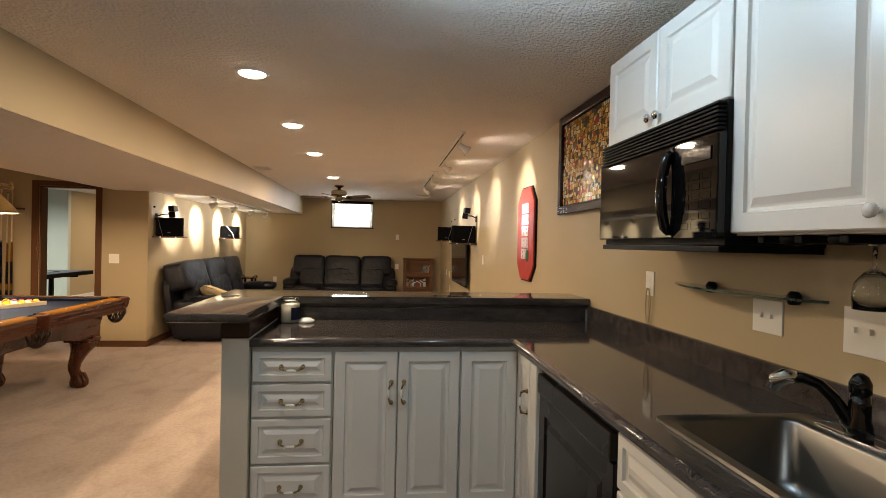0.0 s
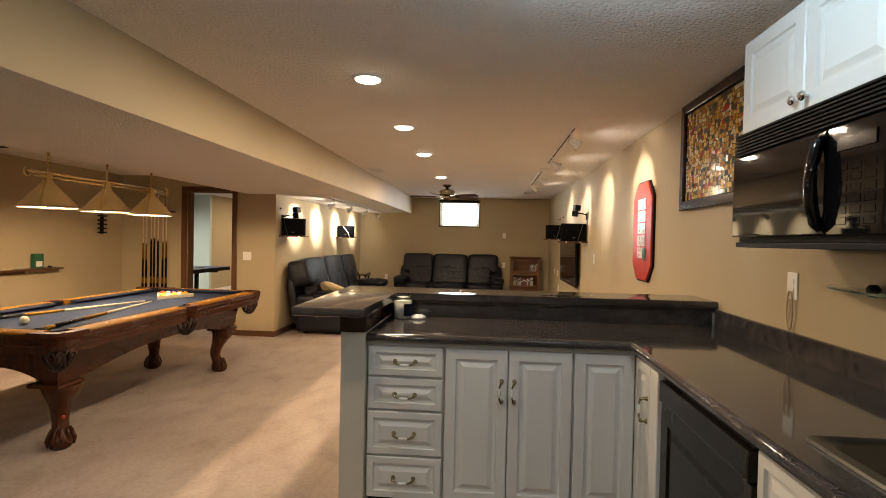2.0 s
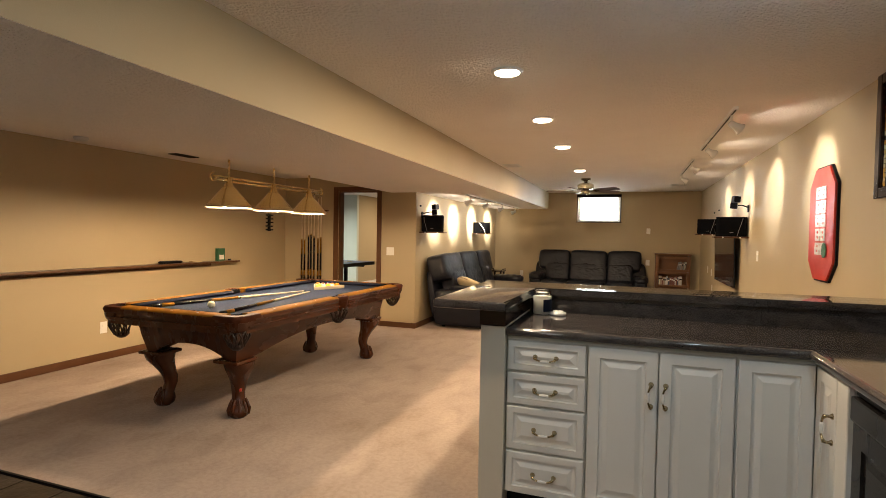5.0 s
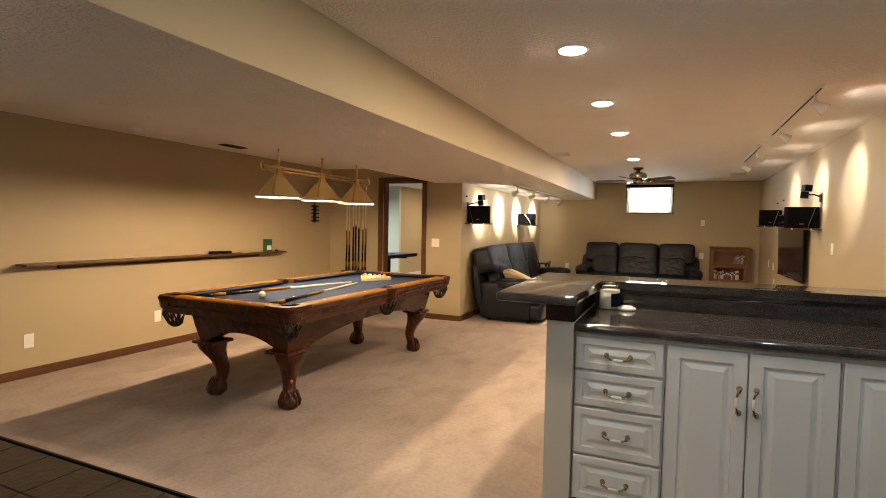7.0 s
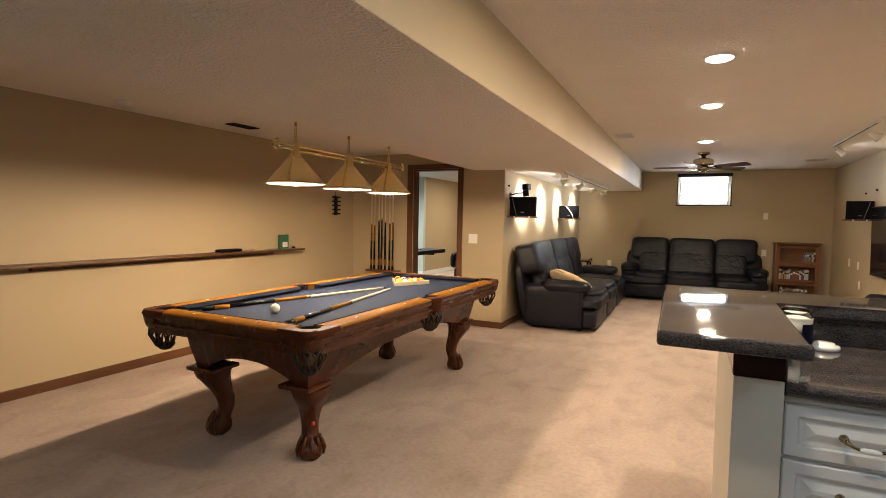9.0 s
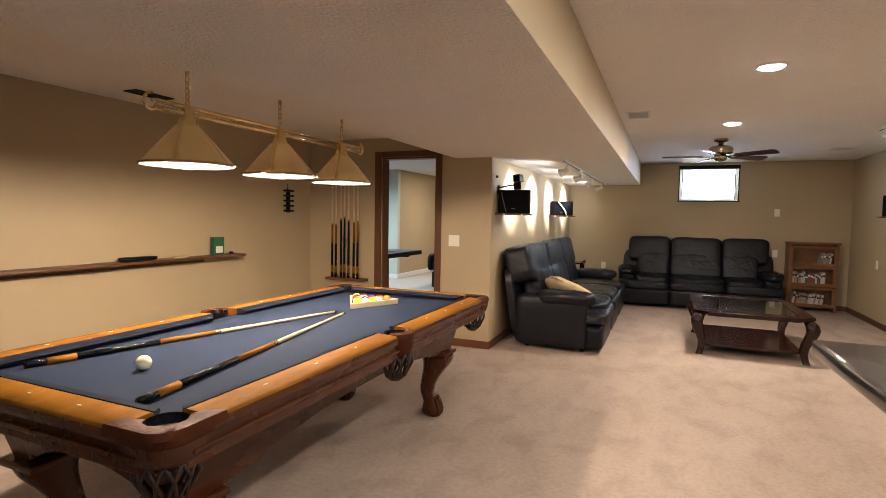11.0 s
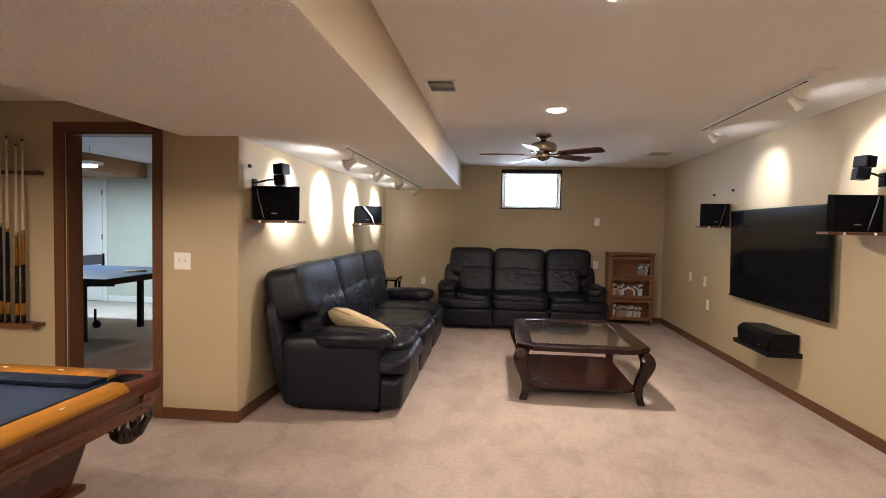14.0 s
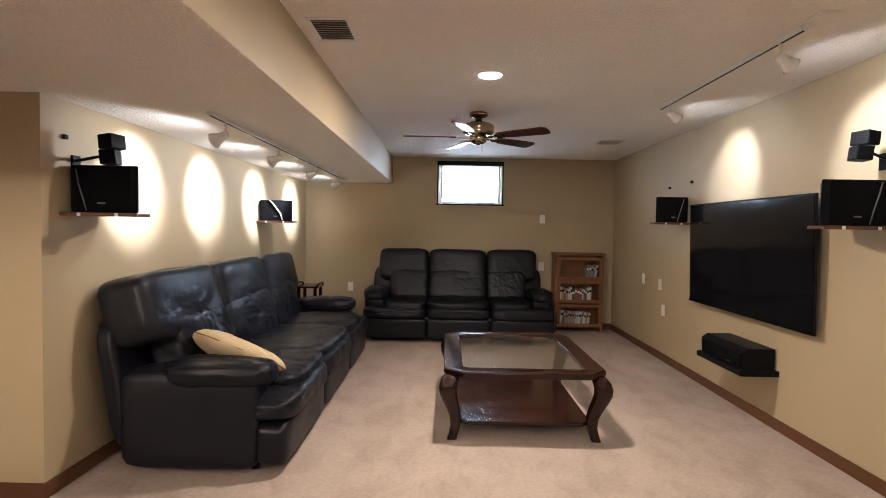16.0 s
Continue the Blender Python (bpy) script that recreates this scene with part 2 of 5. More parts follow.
def part(name, bm, mat, parent=None, label="", smooth=False):
    """One mesh object from a bmesh in world metres, under a thing or a part."""
    off = OFFSET.get(parent, Vector())
    if off.length:
        bmesh.ops.translate(bm, vec=-off, verts=bm.verts)
    bmesh.ops.recalc_face_normals(bm, faces=bm.faces)
    me = bpy.data.meshes.new(name)
    bm.to_mesh(me)
    bm.free()
    for one in mat if isinstance(mat, (list, tuple)) else (mat,):
        me.materials.append(one)
    if smooth:
        me.shade_smooth()
        if smooth is not True:
            me.set_sharp_from_angle(angle=radians(smooth))
    ob = new(name, me)
    if parent is not None:
        ob.parent = parent
        OFFSET[ob] = off
    return tagged(ob, label)


def structure(name, bm, mat, label, category, smooth=False):
    return tagged(part(name, bm, mat, None, "", smooth), label, category, "", "structure")


def box(x0, x1, y0, y1, z0, z1, bevel=0.0, bm=None, seg=2):
    own = bmesh.new()
    bmesh.ops.create_cube(own, size=1)
    bmesh.ops.scale(own, vec=(x1 - x0, y1 - y0, z1 - z0), verts=own.verts)
    bmesh.ops.translate(own, vec=((x0 + x1) / 2, (y0 + y1) / 2, (z0 + z1) / 2), verts=own.verts)
    if bevel:
        bmesh.ops.bevel(own, geom=own.edges[:], offset=bevel, segments=seg, affect="EDGES", profile=0.6)
    return join(bm, own)


def join(bm, own):
    if bm is None:
        return own
    me = bpy.data.meshes.new("tmp")
    own.to_mesh(me)
    own.free()
    bm.from_mesh(me)
    bpy.data.meshes.remove(me)
    return bm


def moved(bm, m):
    bmesh.ops.transform(bm, matrix=m, verts=bm.verts)
    return bm


def loft(rings, closed=True, caps=True, bm=None):
    """Joins rings of equal length into a skin."""
    bm = bm or bmesh.new()
    rows = [[bm.verts.new(p) for p in ring] for ring in rings]
    n = len(rows[0])
    for a, b in zip(rows, rows[1:]):
        for i in range(n if closed else n - 1):
            j = (i + 1) % n
            bm.faces.new((a[i], a[j], b[j], b[i]))
    if caps and closed:
        bm.faces.new(rows[0][::-1])
        bm.faces.new(rows[-1])
    return bm


def lathe(profile, at, seg=24, caps=True, bm=None):
    """Turns (radius, height) pairs about the vertical through at."""
    rings = [[(at[0] + r * math.cos(2 * math.pi * i / seg), at[1] + r * math.sin(2 * math.pi * i / seg), at[2] + h) for i in range(seg)] for r, h in profile]
    return loft(rings, True, caps, bm)


def prism(outline, z0, z1, bm=None, bevel=0.0):
    own = loft([[(x, y, z0) for x, y in outline], [(x, y, z1) for x, y in outline]])
    if bevel:
        bmesh.ops.bevel(own, geom=own.edges[:], offset=bevel, segments=2, affect="EDGES", profile=0.6)
    return join(bm, own)


def tube(points, radius, seg=10, bm=None):
    """Sweeps a circle along points; radius may be a list."""
    pts = [Vector(p) for p in points]
    radii = radius if isinstance(radius, (list, tuple)) else [radius] * len(pts)
    rings, up = [], None
    for i, p in enumerate(pts):
        d = (pts[min(i + 1, len(pts) - 1)] - pts[max(i - 1, 0)]).normalized()
        if up is None:
            up = d.orthogonal().normalized()
        up = (up - d * up.dot(d)).normalized()
        side = d.cross(up)
        rings.append([p + radii[i] * (math.cos(2 * math.pi * k / seg) * up + math.sin(2 * math.pi * k / seg) * side) for k in range(seg)])
    return loft(rings, True, True, bm)


def puff(x0, x1, y0, y1, z0, z1, power=5.0, cuts=10, wrinkle=0.0, seed=0.0, bm=None, freq=9.0):
    """A padded, rounded block."""
    own = bmesh.new()
    bmesh.ops.create_cube(own, size=2)
    bmesh.ops.subdivide_edges(own, edges=own.edges[:], cuts=cuts, use_grid_fill=True)
    c = Vector(((x0 + x1) / 2, (y0 + y1) / 2, (z0 + z1) / 2))
    h = Vector(((x1 - x0) / 2, (y1 - y0) / 2, (z1 - z0) / 2))
    for v in own.verts:
        d = v.co
        k = (abs(d.x) ** power + abs(d.y) ** power + abs(d.z) ** power) ** (-1 / power)
        v.co = c + Vector((d.x * k * h.x, d.y * k * h.y, d.z * k * h.z))
    if wrinkle:
        own.normal_update()
        for v in own.verts:
            p = v.co * freq + Vector((seed, seed * 2, 0))
            v.co += v.normal * wrinkle * (noise.noise(p) + 0.5 * noise.noise(p * 2.3))
    return join(bm, own)


def cells(xs, ys, z0, z1, skip=()):
    """One slab over a grid of cuts, with the cells (i, j) in skip left open."""
    bm, seen = bmesh.new(), {}
    keep = [(i, j) for i in range(len(xs) - 1) for j in range(len(ys) - 1) if (i, j) not in skip]

    def vert(i, j, z):
        if (i, j, z) not in seen:
            seen[i, j, z] = bm.verts.new((xs[i], ys[j], z))
        return seen[i, j, z]

    for i, j in keep:
        for z in (z0, z1):
            bm.faces.new([vert(a, c, z) for a, c in ((i, j), (i + 1, j), (i + 1, j + 1), (i, j + 1))])
        for a, c, n in (((i, j), (i + 1, j), (i, j - 1)), ((i + 1, j), (i + 1, j + 1), (i + 1, j)), ((i + 1, j + 1), (i, j + 1), (i, j + 1)), ((i, j + 1), (i, j), (i - 1, j))):
            if n not in keep:
                bm.faces.new((vert(*a, z0), vert(*c, z0), vert(*c, z1), vert(*a, z1)))
    return bm


def rounded(x0, x1, y0, y1, r, z, n=5):
    """A ring round a rectangle with rounded corners."""
    ring = []
    for cx, cy, a0 in ((x1 - r, y1 - r, 0), (x0 + r, y1 - r, 90), (x0 + r, y0 + r, 180), (x1 - r, y0 + r, 270)):
        ring += [(cx + r * math.cos(radians(a0 + 90 * k / n)), cy + r * math.sin(radians(a0 + 90 * k / n)), z) for k in range(n + 1)]
    return ring


def extruded(profile, axis_from, axis_to, plane="yz", bm=None):
    """A profile of (u, v) pairs in a plane, run along the third axis."""
    put = {"yz": lambda u, v, w: (w, u, v), "xz": lambda u, v, w: (u, w, v), "xy": lambda u, v, w: (u, v, w)}[plane]
    return loft([[put(u, v, axis_from) for u, v in profile], [put(u, v, axis_to) for u, v in profile]], bm=bm)


# ---- structure ----
WX, WW, WL, YN, YC, YS = 1.30, -5.2, -2.96, 12.0, 7.27, -1.8   # east, west, living west, north, cue wall, south
HC, HP, HS, XS0, XS1 = 2.335, 2.21, 1.97, -3.36, -1.76          # ceilings, soffit and its edges

b = box(-3.08, -1.13, YN, YN + 0.2, 0, 2.5)
box(-0.25, WX + 0.15, YN, YN + 0.2, 0, 2.5, bm=b)
box(-1.13, -0.25, YN, YN + 0.2, 0, 1.70, bm=b)
box(-1.13, -0.25, YN, YN + 0.2, 2.27, 2.5, bm=b)
structure("wall_north", b, WALL, "tan painted drywall with a small high window", "wall")
structure("wall_east", box(WX, WX + 0.15, YS, YN, 0, 2.5), WALL, "long tan painted drywall behind screen and kitchen", "wall")
structure("wall_west", box(WW - 0.12, WW, YS, YC + 0.12, 0, 2.5), WALL, "tan painted drywall beside the pool table", "wall")
structure("wall_living_west", box(WL - 0.12, WL, YC + 0.12, YN, 0, 2.5), WALL, "tan painted drywall lit by track lamps", "wall")
structure("wall_south", box(WW, WX, YS - 0.12, YS, 0, 2.5), WALL, "plain tan painted drywall", "wall")
b = box(WW, -4.23, YC, YC + 0.12, 0, 2.5)
box(-3.57, WL, YC, YC + 0.12, 0, 2.5, bm=b)
box(-4.23, -3.57, YC, YC + 0.12, 2.0, 2.5, bm=b)
structure("wall_cue", b, WALL, "tan painted drywall with an open doorway", "wall")
structure("ceiling", box(XS1, WX, YS, YN, HC, HC + 0.12), CEILING, "textured off-white ceiling", "ceiling")
structure("ceiling_pool", box(WW, XS0, YS, YC, HP, HP + 0.12), CEILING, "textured off-white lower ceiling", "ceiling")
b = box(XS0, XS1, YS, YC, HS, 2.5)
box(WL, XS1, YC, YN, HS, 2.5, bm=b)
for f in b.faces:
    f.material_index = 1 if f.normal.z < -0.5 else 0
structure("soffit", b, (WALL, CEILING), "dropped soffit with tan sides and textured underside", "soffit")
structure("floor", box(WW, WX, 2.22, YN, -0.06, 0), CARPET, "beige cut-pile carpet with vacuum marks", "carpet")
kitchen_floor = structure("floor_kitchen", box(WW, WX, YS, 2.205, -0.06, -0.012), GROUT, "dark slate tile floor with grey joints", "tile floor")
structure("trim_threshold", box(WW, WX, 2.205, 2.22, -0.06, 0.004), BLACK_MATT, "thin dark edging between carpet and tiles", "trim")


def baseboard(name, x0, x1, y0, y1):
    b = box(x0, x1, y0, y1, 0, 0.078, 0.003)
    structure(name, b, OAK_LONG, "stained oak baseboard", "baseboard")


baseboard("baseboard_east", WX - 0.014, WX, 3.66, YN - 0.014)
baseboard("baseboard_north", WL + 0.014, WX, YN - 0.014, YN)
baseboard("baseboard_living_west", WL, WL + 0.014, YC, YN - 0.014)
baseboard("baseboard_cue_1", -3.51, WL + 0.014, YC - 0.014, YC)
baseboard("baseboard_cue_2", WW + 0.014, -4.30, YC - 0.014, YC)
baseboard("baseboard_west", WW, WW + 0.014, 2.22, YC - 0.014)

# doorway casing
door_1 = thing("door_1", (-3.9, YC, 0), "open doorway with stained oak casing and no leaf", "doorway", kind="structure")
for x0, x1 in ((-4.315, -4.235), (-3.572, -3.507)):
    part("casing", box(x0, x1, YC - 0.018, YC, 0.002, 2.062, 0.004), OAK, door_1)
part("head_casing", box(-4.234, -3.573, YC - 0.018, YC, 2.0, 2.062, 0.004), OAK, door_1)
for x0, x1 in ((-4.234, -4.214), (-3.586, -3.566)):
    part("jamb", box(x0, x1, YC + 0.001, YC + 0.125, 0.002, 1.999), OAK, door_1)
part("head_jamb", box(-4.213, -3.587, YC + 0.001, YC + 0.125, 1.979, 1.999), OAK, door_1)

# window with raised blind
window_1 = thing("window_1", (-0.69, YN, 1.70), "small high white window with daylight behind a raised blind", "window", kind="structure")
for x0, x1, z0, z1, n in ((-1.13, -1.085, 1.70, 2.27, "window_frame"), (-0.295, -0.25, 1.70, 2.27, "window_frame"), (-1.084, -0.296, 1.70, 1.74, "window_frame"),
                          (-1.084, -0.296, 2.22, 2.27, "window_frame")):
    part(n, box(x0, x1, YN + 0.09, YN + 0.15, z0, z1, 0.004), WHITE_TRIM, window_1)
for x0, x1 in ((-1.084, -0.296),):
    pane = part("pane", box(x0, x1, YN + 0.118, YN + 0.124, 1.741, 2.219), GLASS, window_1)
    pane.visible_shadow = False
part("window_sill", box(-1.16, -0.22, YN - 0.025, YN + 0.09, 1.683, 1.70, 0.004), BLACK_MATT, window_1, "thin dark sill")
for x0, x1 in ((-1.146, -1.13), (-0.25, -0.234)):
    part("side_edge", box(x0, x1, YN - 0.012, YN, 1.701, 2.285, 0.002), BLACK_MATT, window_1)
blind = thing("window_blind", (-0.69, YN, 2.2), "white slatted blind under a dark head rail, slats open", "blind")
part("head_rail", box(-1.148, -0.232, YN - 0.04, YN - 0.0125, 2.225, 2.285, 0.006), BLACK_MATT, blind)
for k in range(22):
    z = 1.735 + k * 0.0225
    part("slat", box(-1.12, -0.26, YN + 0.02, YN + 0.045, z, z + 0.0012), WHITE_TRIM, blind)
for x in (-1.085, -0.295):
    part("ladder_tape", box(x - 0.008, x + 0.008, YN + 0.015, YN + 0.018, 1.73, 2.225), STEEL, blind, "grey ladder tape")
structure("backdrop", box(-1.6, 0.2, YN + 0.45, YN + 0.47, 1.2, 2.8), DAY, "bright overcast daylight outside the window", "backdrop")

# next room
b = box(-10.0, -6.6, 12.1, 12.2, 0, 2.5)
structure("wall_next_north", b, PALE_WALL, "pale green painted drywall in the next room", "wall")
structure("wall_next_jog", box(-6.7, -6.6, 12.2, 15.0, 0, 2.5), WALL, "tan painted drywall in the next room", "wall")
structure("wall_next_far", box(-6.6, -3.08, 15.0, 15.1, 0, 2.5), WALL, "tan painted drywall far off", "wall")
structure("wall_next_west", box(-10.1, -10.0, YC, 12.2, 0, 2.5), PALE_WALL, "pale green painted drywall", "wall")
structure("wall_next_east", box(-3.2, -3.081, 12.0, 15.0, 0, 2.5), WALL, "tan painted drywall", "wall")
structure("wall_next_south", box(-10.0, WW - 0.12, YC, YC + 0.12, 0, 2.5), PALE_WALL, "pale green painted drywall", "wall")
structure("floor_next", box(-10.0, -3.08, YC + 0.0, 15.0, -0.06, -0.002), CARPET_NEXT, "grey beige carpet in the next room", "carpet")
structure("ceiling_next", box(-10.0, -3.08, YC + 0.12, 15.0, 2.34, 2.44), NEXT_CEILING, "white ceiling of the next room", "ceiling")
structure("soffit_next", box(-8.9, -7.05, YC + 0.12, 12.1, 2.09, 2.34), BEAM, "brown dropped soffit in the next room", "soffit")
structure("baseboard_next_1", box(-7.74, -6.6, 12.085, 12.1, 0, 0.1, 0.003), WHITE_TRIM, "white painted baseboard", "baseboard")
structure("baseboard_next_2", box(-6.6, -6.585, 12.085, 15.0, 0, 0.1, 0.003), WHITE_TRIM, "white painted baseboard", "baseboard")


dl = thing("recessed_light", (-5.1, 12.9, 2.34), "white recessed downlight in the next room, switched on", "downlight", "recessed lights")
part("trim_ring", lathe([(0.074, 2.330), (0.095, 2.336), (0.097, 2.3395), (0.074, 2.3395)], (-5.1, 12.9, 0), 24, False), WHITE_TRIM, dl, "", True)

# invented fixture to carry the added hall fill light; stays out of view
hl = thing("ceiling_light", (-2.75, 0.3, HS), "round white flush ceiling light added out of view as fill", "ceiling light")
part("base_plate", lathe([(0.13, HS - 0.0005), (0.13, HS - 0.02), (0.001, HS - 0.022)], (-2.75, 0.3, 0), 28), WHITE_TRIM, hl)
part("diffuser", lathe([(0.12, HS - 0.0225), (0.11, HS - 0.05), (0.06, HS - 0.075), (0.001, HS - 0.082)], (-2.75, 0.3, 0), 28, False), TUBE, hl, "glowing dome diffuser", True)

# ---- shared pieces ----
def raised_panel(w, h, t=0.02, stile=0.055):
    """A routed door or drawer front: x 0..w, z 0..h, its face at y = 0 towards -y."""
    rings = []
    for inset, y in ((0, t), (0, 0.004), (0.004, 0), (stile, 0), (stile + 0.004, 0.009), (stile + 0.014, 0.010), (stile + 0.020, 0.009), (stile + 0.040, 0.001)):
        rings.append([(inset, y, inset), (w - inset, y, inset), (w - inset, y, h - inset), (inset, y, h - inset)])
    return loft(rings)


def pull(parent, m, length=0.1):
    """A brass bail pull with a white porcelain grip, along local x, standing out to -y."""
    a = length / 2
    line = [(-a, 0, 0), (-a, -0.004, 0), (-a, -0.010, 0), (-a, -0.020, 0), (-a * 0.97, -0.027, -0.001), (-a * 0.75, -0.030, -0.008), (-a * 0.4, -0.032, -0.013)]
    line += [(-x, y, z) for x, y, z in line[::-1]]
    thick = [0.012, 0.011, 0.006, 0.006, 0.008, 0.0045, 0.0042]
    handle = part("handle", moved(tube(line, thick + thick[::-1], 10), m), PEWTER, parent, "tarnished brass bail handle", True)
    grip = lathe([(0.0045, -a * 0.45), (0.0075, -a * 0.25), (0.008, 0), (0.0075, a * 0.25), (0.0045, a * 0.45)], (0, 0, 0), 12)
    moved(grip, m @ Matrix.Translation((0, -0.032, -0.013)) @ pose(0, 0, 0, 0, 90, 0))
    part("grip", grip, PORCELAIN, handle, "white porcelain grip", True)


def wall_plate(at, face, w=0.075, h=0.118, group="wall plates", toggles=1, outlet=False):
    """A switch or outlet plate; face: degrees about z, 0 looks towards -y."""
    t = thing("outlet" if outlet else "light_switch", (0, 0, 0), "white plastic %s plate on the tan wall" % ("outlet" if outlet else "switch"), "outlet" if outlet else "switch", group)
    part("plate", box(-w / 2, w / 2, -0.006, 0, -h / 2, h / 2, 0.002), PLATE, t)
    for k in range(toggles):
        x = (k - (toggles - 1) / 2) * 0.046
        if outlet:
            for s in (-1, 1):
                part("socket", box(x - 0.015, x + 0.015, -0.0085, -0.006, s * 0.021 - 0.013, s * 0.021 + 0.013, 0.001), PLATE, t)
        else:
            part("toggle", box(x - 0.005, x + 0.005, -0.016, -0.0055, -0.004, 0.012, 0.002), PLATE, t)
    t.matrix_basis = Matrix.Translation(at) @ pose(0, 0, 0, 0, 0, face)
    return t


# ---- kitchen ----
def base_cabinet(name, m, w, depth, label, fronts, group="kitchen base cabinets", top=0.882):
    """A base unit in local metres: x 0..w, its face frame at y = 0 towards -y. fronts: (x0, x1, z0, z1, pull kind)."""
    t = thing(name, (0, 0, 0), label, "cabinet", group)
    part("body", box(0.001, w - 0.001, 0.002, depth, 0.1, top), CABINET_BOX, t)
    part("toe_kick", box(0.001, w - 0.001, 0.07, depth, 0, 0.0995), BLACK_MATT, t, "dark recessed plinth")
    for x0, x1, z0, z1, kind in fronts:
        small = z1 - z0 < 0.3
        p = moved(raised_panel(x1 - x0, z1 - z0, 0.019, 0.032 if small else 0.05), Matrix.Translation((x0, -0.019, z0)))
        d = part("drawer" if small else "door", p, CABINET, t)
        if kind == "h":
            pull(d, Matrix.Translation(((x0 + x1) / 2, -0.019, (z0 + z1) / 2)))
        if kind in "lr" and kind:
            x = x0 + 0.028 if kind == "l" else x1 - 0.028
            pull(d, Matrix.Translation((x, -0.019, z1 - 0.2)) @ pose(0, 0, 0, 0, 90, 0))
    t.matrix_basis = m
    return t


FY = 2.85
base_cabinet("drawer_cabinet", Matrix.Translation((-0.616, FY, 0)), 0.387, 0.58, "white raised-panel cabinet with four drawers and brass pulls",
             [(0.008, 0.379, 0.715, 0.862, "h"), (0.008, 0.379, 0.548, 0.703, "h"), (0.008, 0.379, 0.324, 0.536, "h"), (0.008, 0.379, 0.108, 0.312, "h")])
base_cabinet("double_door_cabinet", Matrix.Translation((-0.229, FY, 0)), 0.621, 0.58, "white raised-panel base cabinet with two tall doors",
             [(0.006, 0.308, 0.108, 0.862, "r"), (0.313, 0.615, 0.108, 0.862, "l")])
base_cabinet("single_door_cabinet", Matrix.Translation((0.392, FY, 0)), 0.293, 0.58, "white raised-panel base cabinet with one narrow door",
             [(0.006, 0.285, 0.108, 0.862, "")])
EAST = pose(0.70, 0, 0, 0, 0, -90)
base_cabinet("corner_cabinet", Matrix.Translation((0, 2.845, 0)) @ EAST, 0.335, 0.60, "white corner cabinet with one narrow door and brass pull",
             [(0.006, 0.225, 0.108, 0.862, "r"), (0.232, 0.33, 0.108, 0.862, "")])
base_cabinet("sink_cabinet", Matrix.Translation((0, 1.72, 0)) @ EAST, 0.80, 0.60, "white sink cabinet with false drawer fronts and doors",
             [(0.006, 0.396, 0.70, 0.862, ""), (0.404, 0.794, 0.70, 0.862, ""), (0.006, 0.396, 0.108, 0.69, "r"), (0.404, 0.794, 0.108, 0.69, "l")], top=0.70)
part("face_rail", box(0.702, 0.73, 0.922, 1.718, 0.7005, 0.882), CABINET_BOX, thing("sink_rail", (0.715, 1.3, 0.7), "white rail above the sink cabinet doors", "rail"))
base_cabinet("base_cabinet", Matrix.Translation((0, 0.918, 0)) @ EAST, 0.80, 0.60, "white raised-panel base cabinet with two doors",
             [(0.006, 0.396, 0.108, 0.862, "r"), (0.404, 0.794, 0.108, 0.862, "l")])

fridge = thing("bar_fridge", (1.0, 2.1, 0), "black under-counter bar fridge with moulded door panel", "fridge")
part("body", box(0.74, 1.28, 1.745, 2.49, 0.02, 0.86, 0.004), BLACK_MATT, fridge)
d = moved(raised_panel(0.735, 0.66, 0.05, 0.075), Matrix.Translation((0.688, 2.485, 0.09)) @ pose(0, 0, 0, 0, 0, -90))
door = part("door", d, BLACK_SATIN, fridge)
part("top_band", box(0.694, 0.738, 1.75, 2.485, 0.845, 0.872, 0.004), BLACK_MATT, fridge)
part("grip", box(0.676, 0.735, 1.752, 2.483, 0.755, 0.842, 0.010), BLACK_SATIN, door, "rounded full-width grip band")
part("plinth", box(0.76, 1.28, 1.76, 2.475, 0, 0.0195), BLACK_MATT, fridge)

counter = thing("countertop", (0.3, 3.1, 0.885), "dark speckled laminate worktop with rounded front edge", "countertop")
b = cells((-0.612, 0.662, 0.757, 1.208, 1.278), (0.10, 0.985, 1.625, 2.822, 3.452), 0.885, 0.925, ((0, 0), (0, 1), (0, 2), (2, 1)))
part("slab", b, LAMINATE, counter)
nose = [(0.022 * -math.sin(math.pi * k / 10), 0.905 + 0.02 * math.cos(math.pi * k / 10)) for k in range(11)]
part("front_edge", extruded([(2.822 + u, v) for u, v in nose], -0.612, 0.662), LAMINATE, counter, "", 40)
part("side_edge", extruded([(0.662 + u, v) for u, v in nose], 0.10, 2.802, "xz"), LAMINATE, counter, "", 40)
splash = thing("backsplash", (1.3, 2, 0.925), "dark speckled laminate upstand along the wall", "backsplash")
part("strip", box(1.278, WX, 0.10, 3.43, 0.9, 1.022, 0.006), LAMINATE, splash)
splash_b = thing("backsplash", (0.3, 3.46, 0.925), "dark speckled laminate upstand below the bar ledge", "backsplash")
part("strip", box(-0.612, 1.277, 3.4525, 3.47, 0.9, 0.9995, 0.002), LAMINATE, splash_b)

KNEE = material("knee_wall_paint", (0.60, 0.55, 0.45), 0.5, var=0.05, grain=0.03, bump=0.1, bump_scale=260)
b = box(-0.738, -0.6165, 2.80, 3.62, 0, 0.93)
box(-0.6165, WX, 3.4702, 3.62, 0, 1.024, bm=b)
structure("wall_knee", b, KNEE, "low painted wall carrying the bar ledge", "wall")
bar = thing("bar_ledge", (0.2, 3.6, 1.025), "raised L-shaped bar ledge of glossy dark speckled laminate", "bar top")
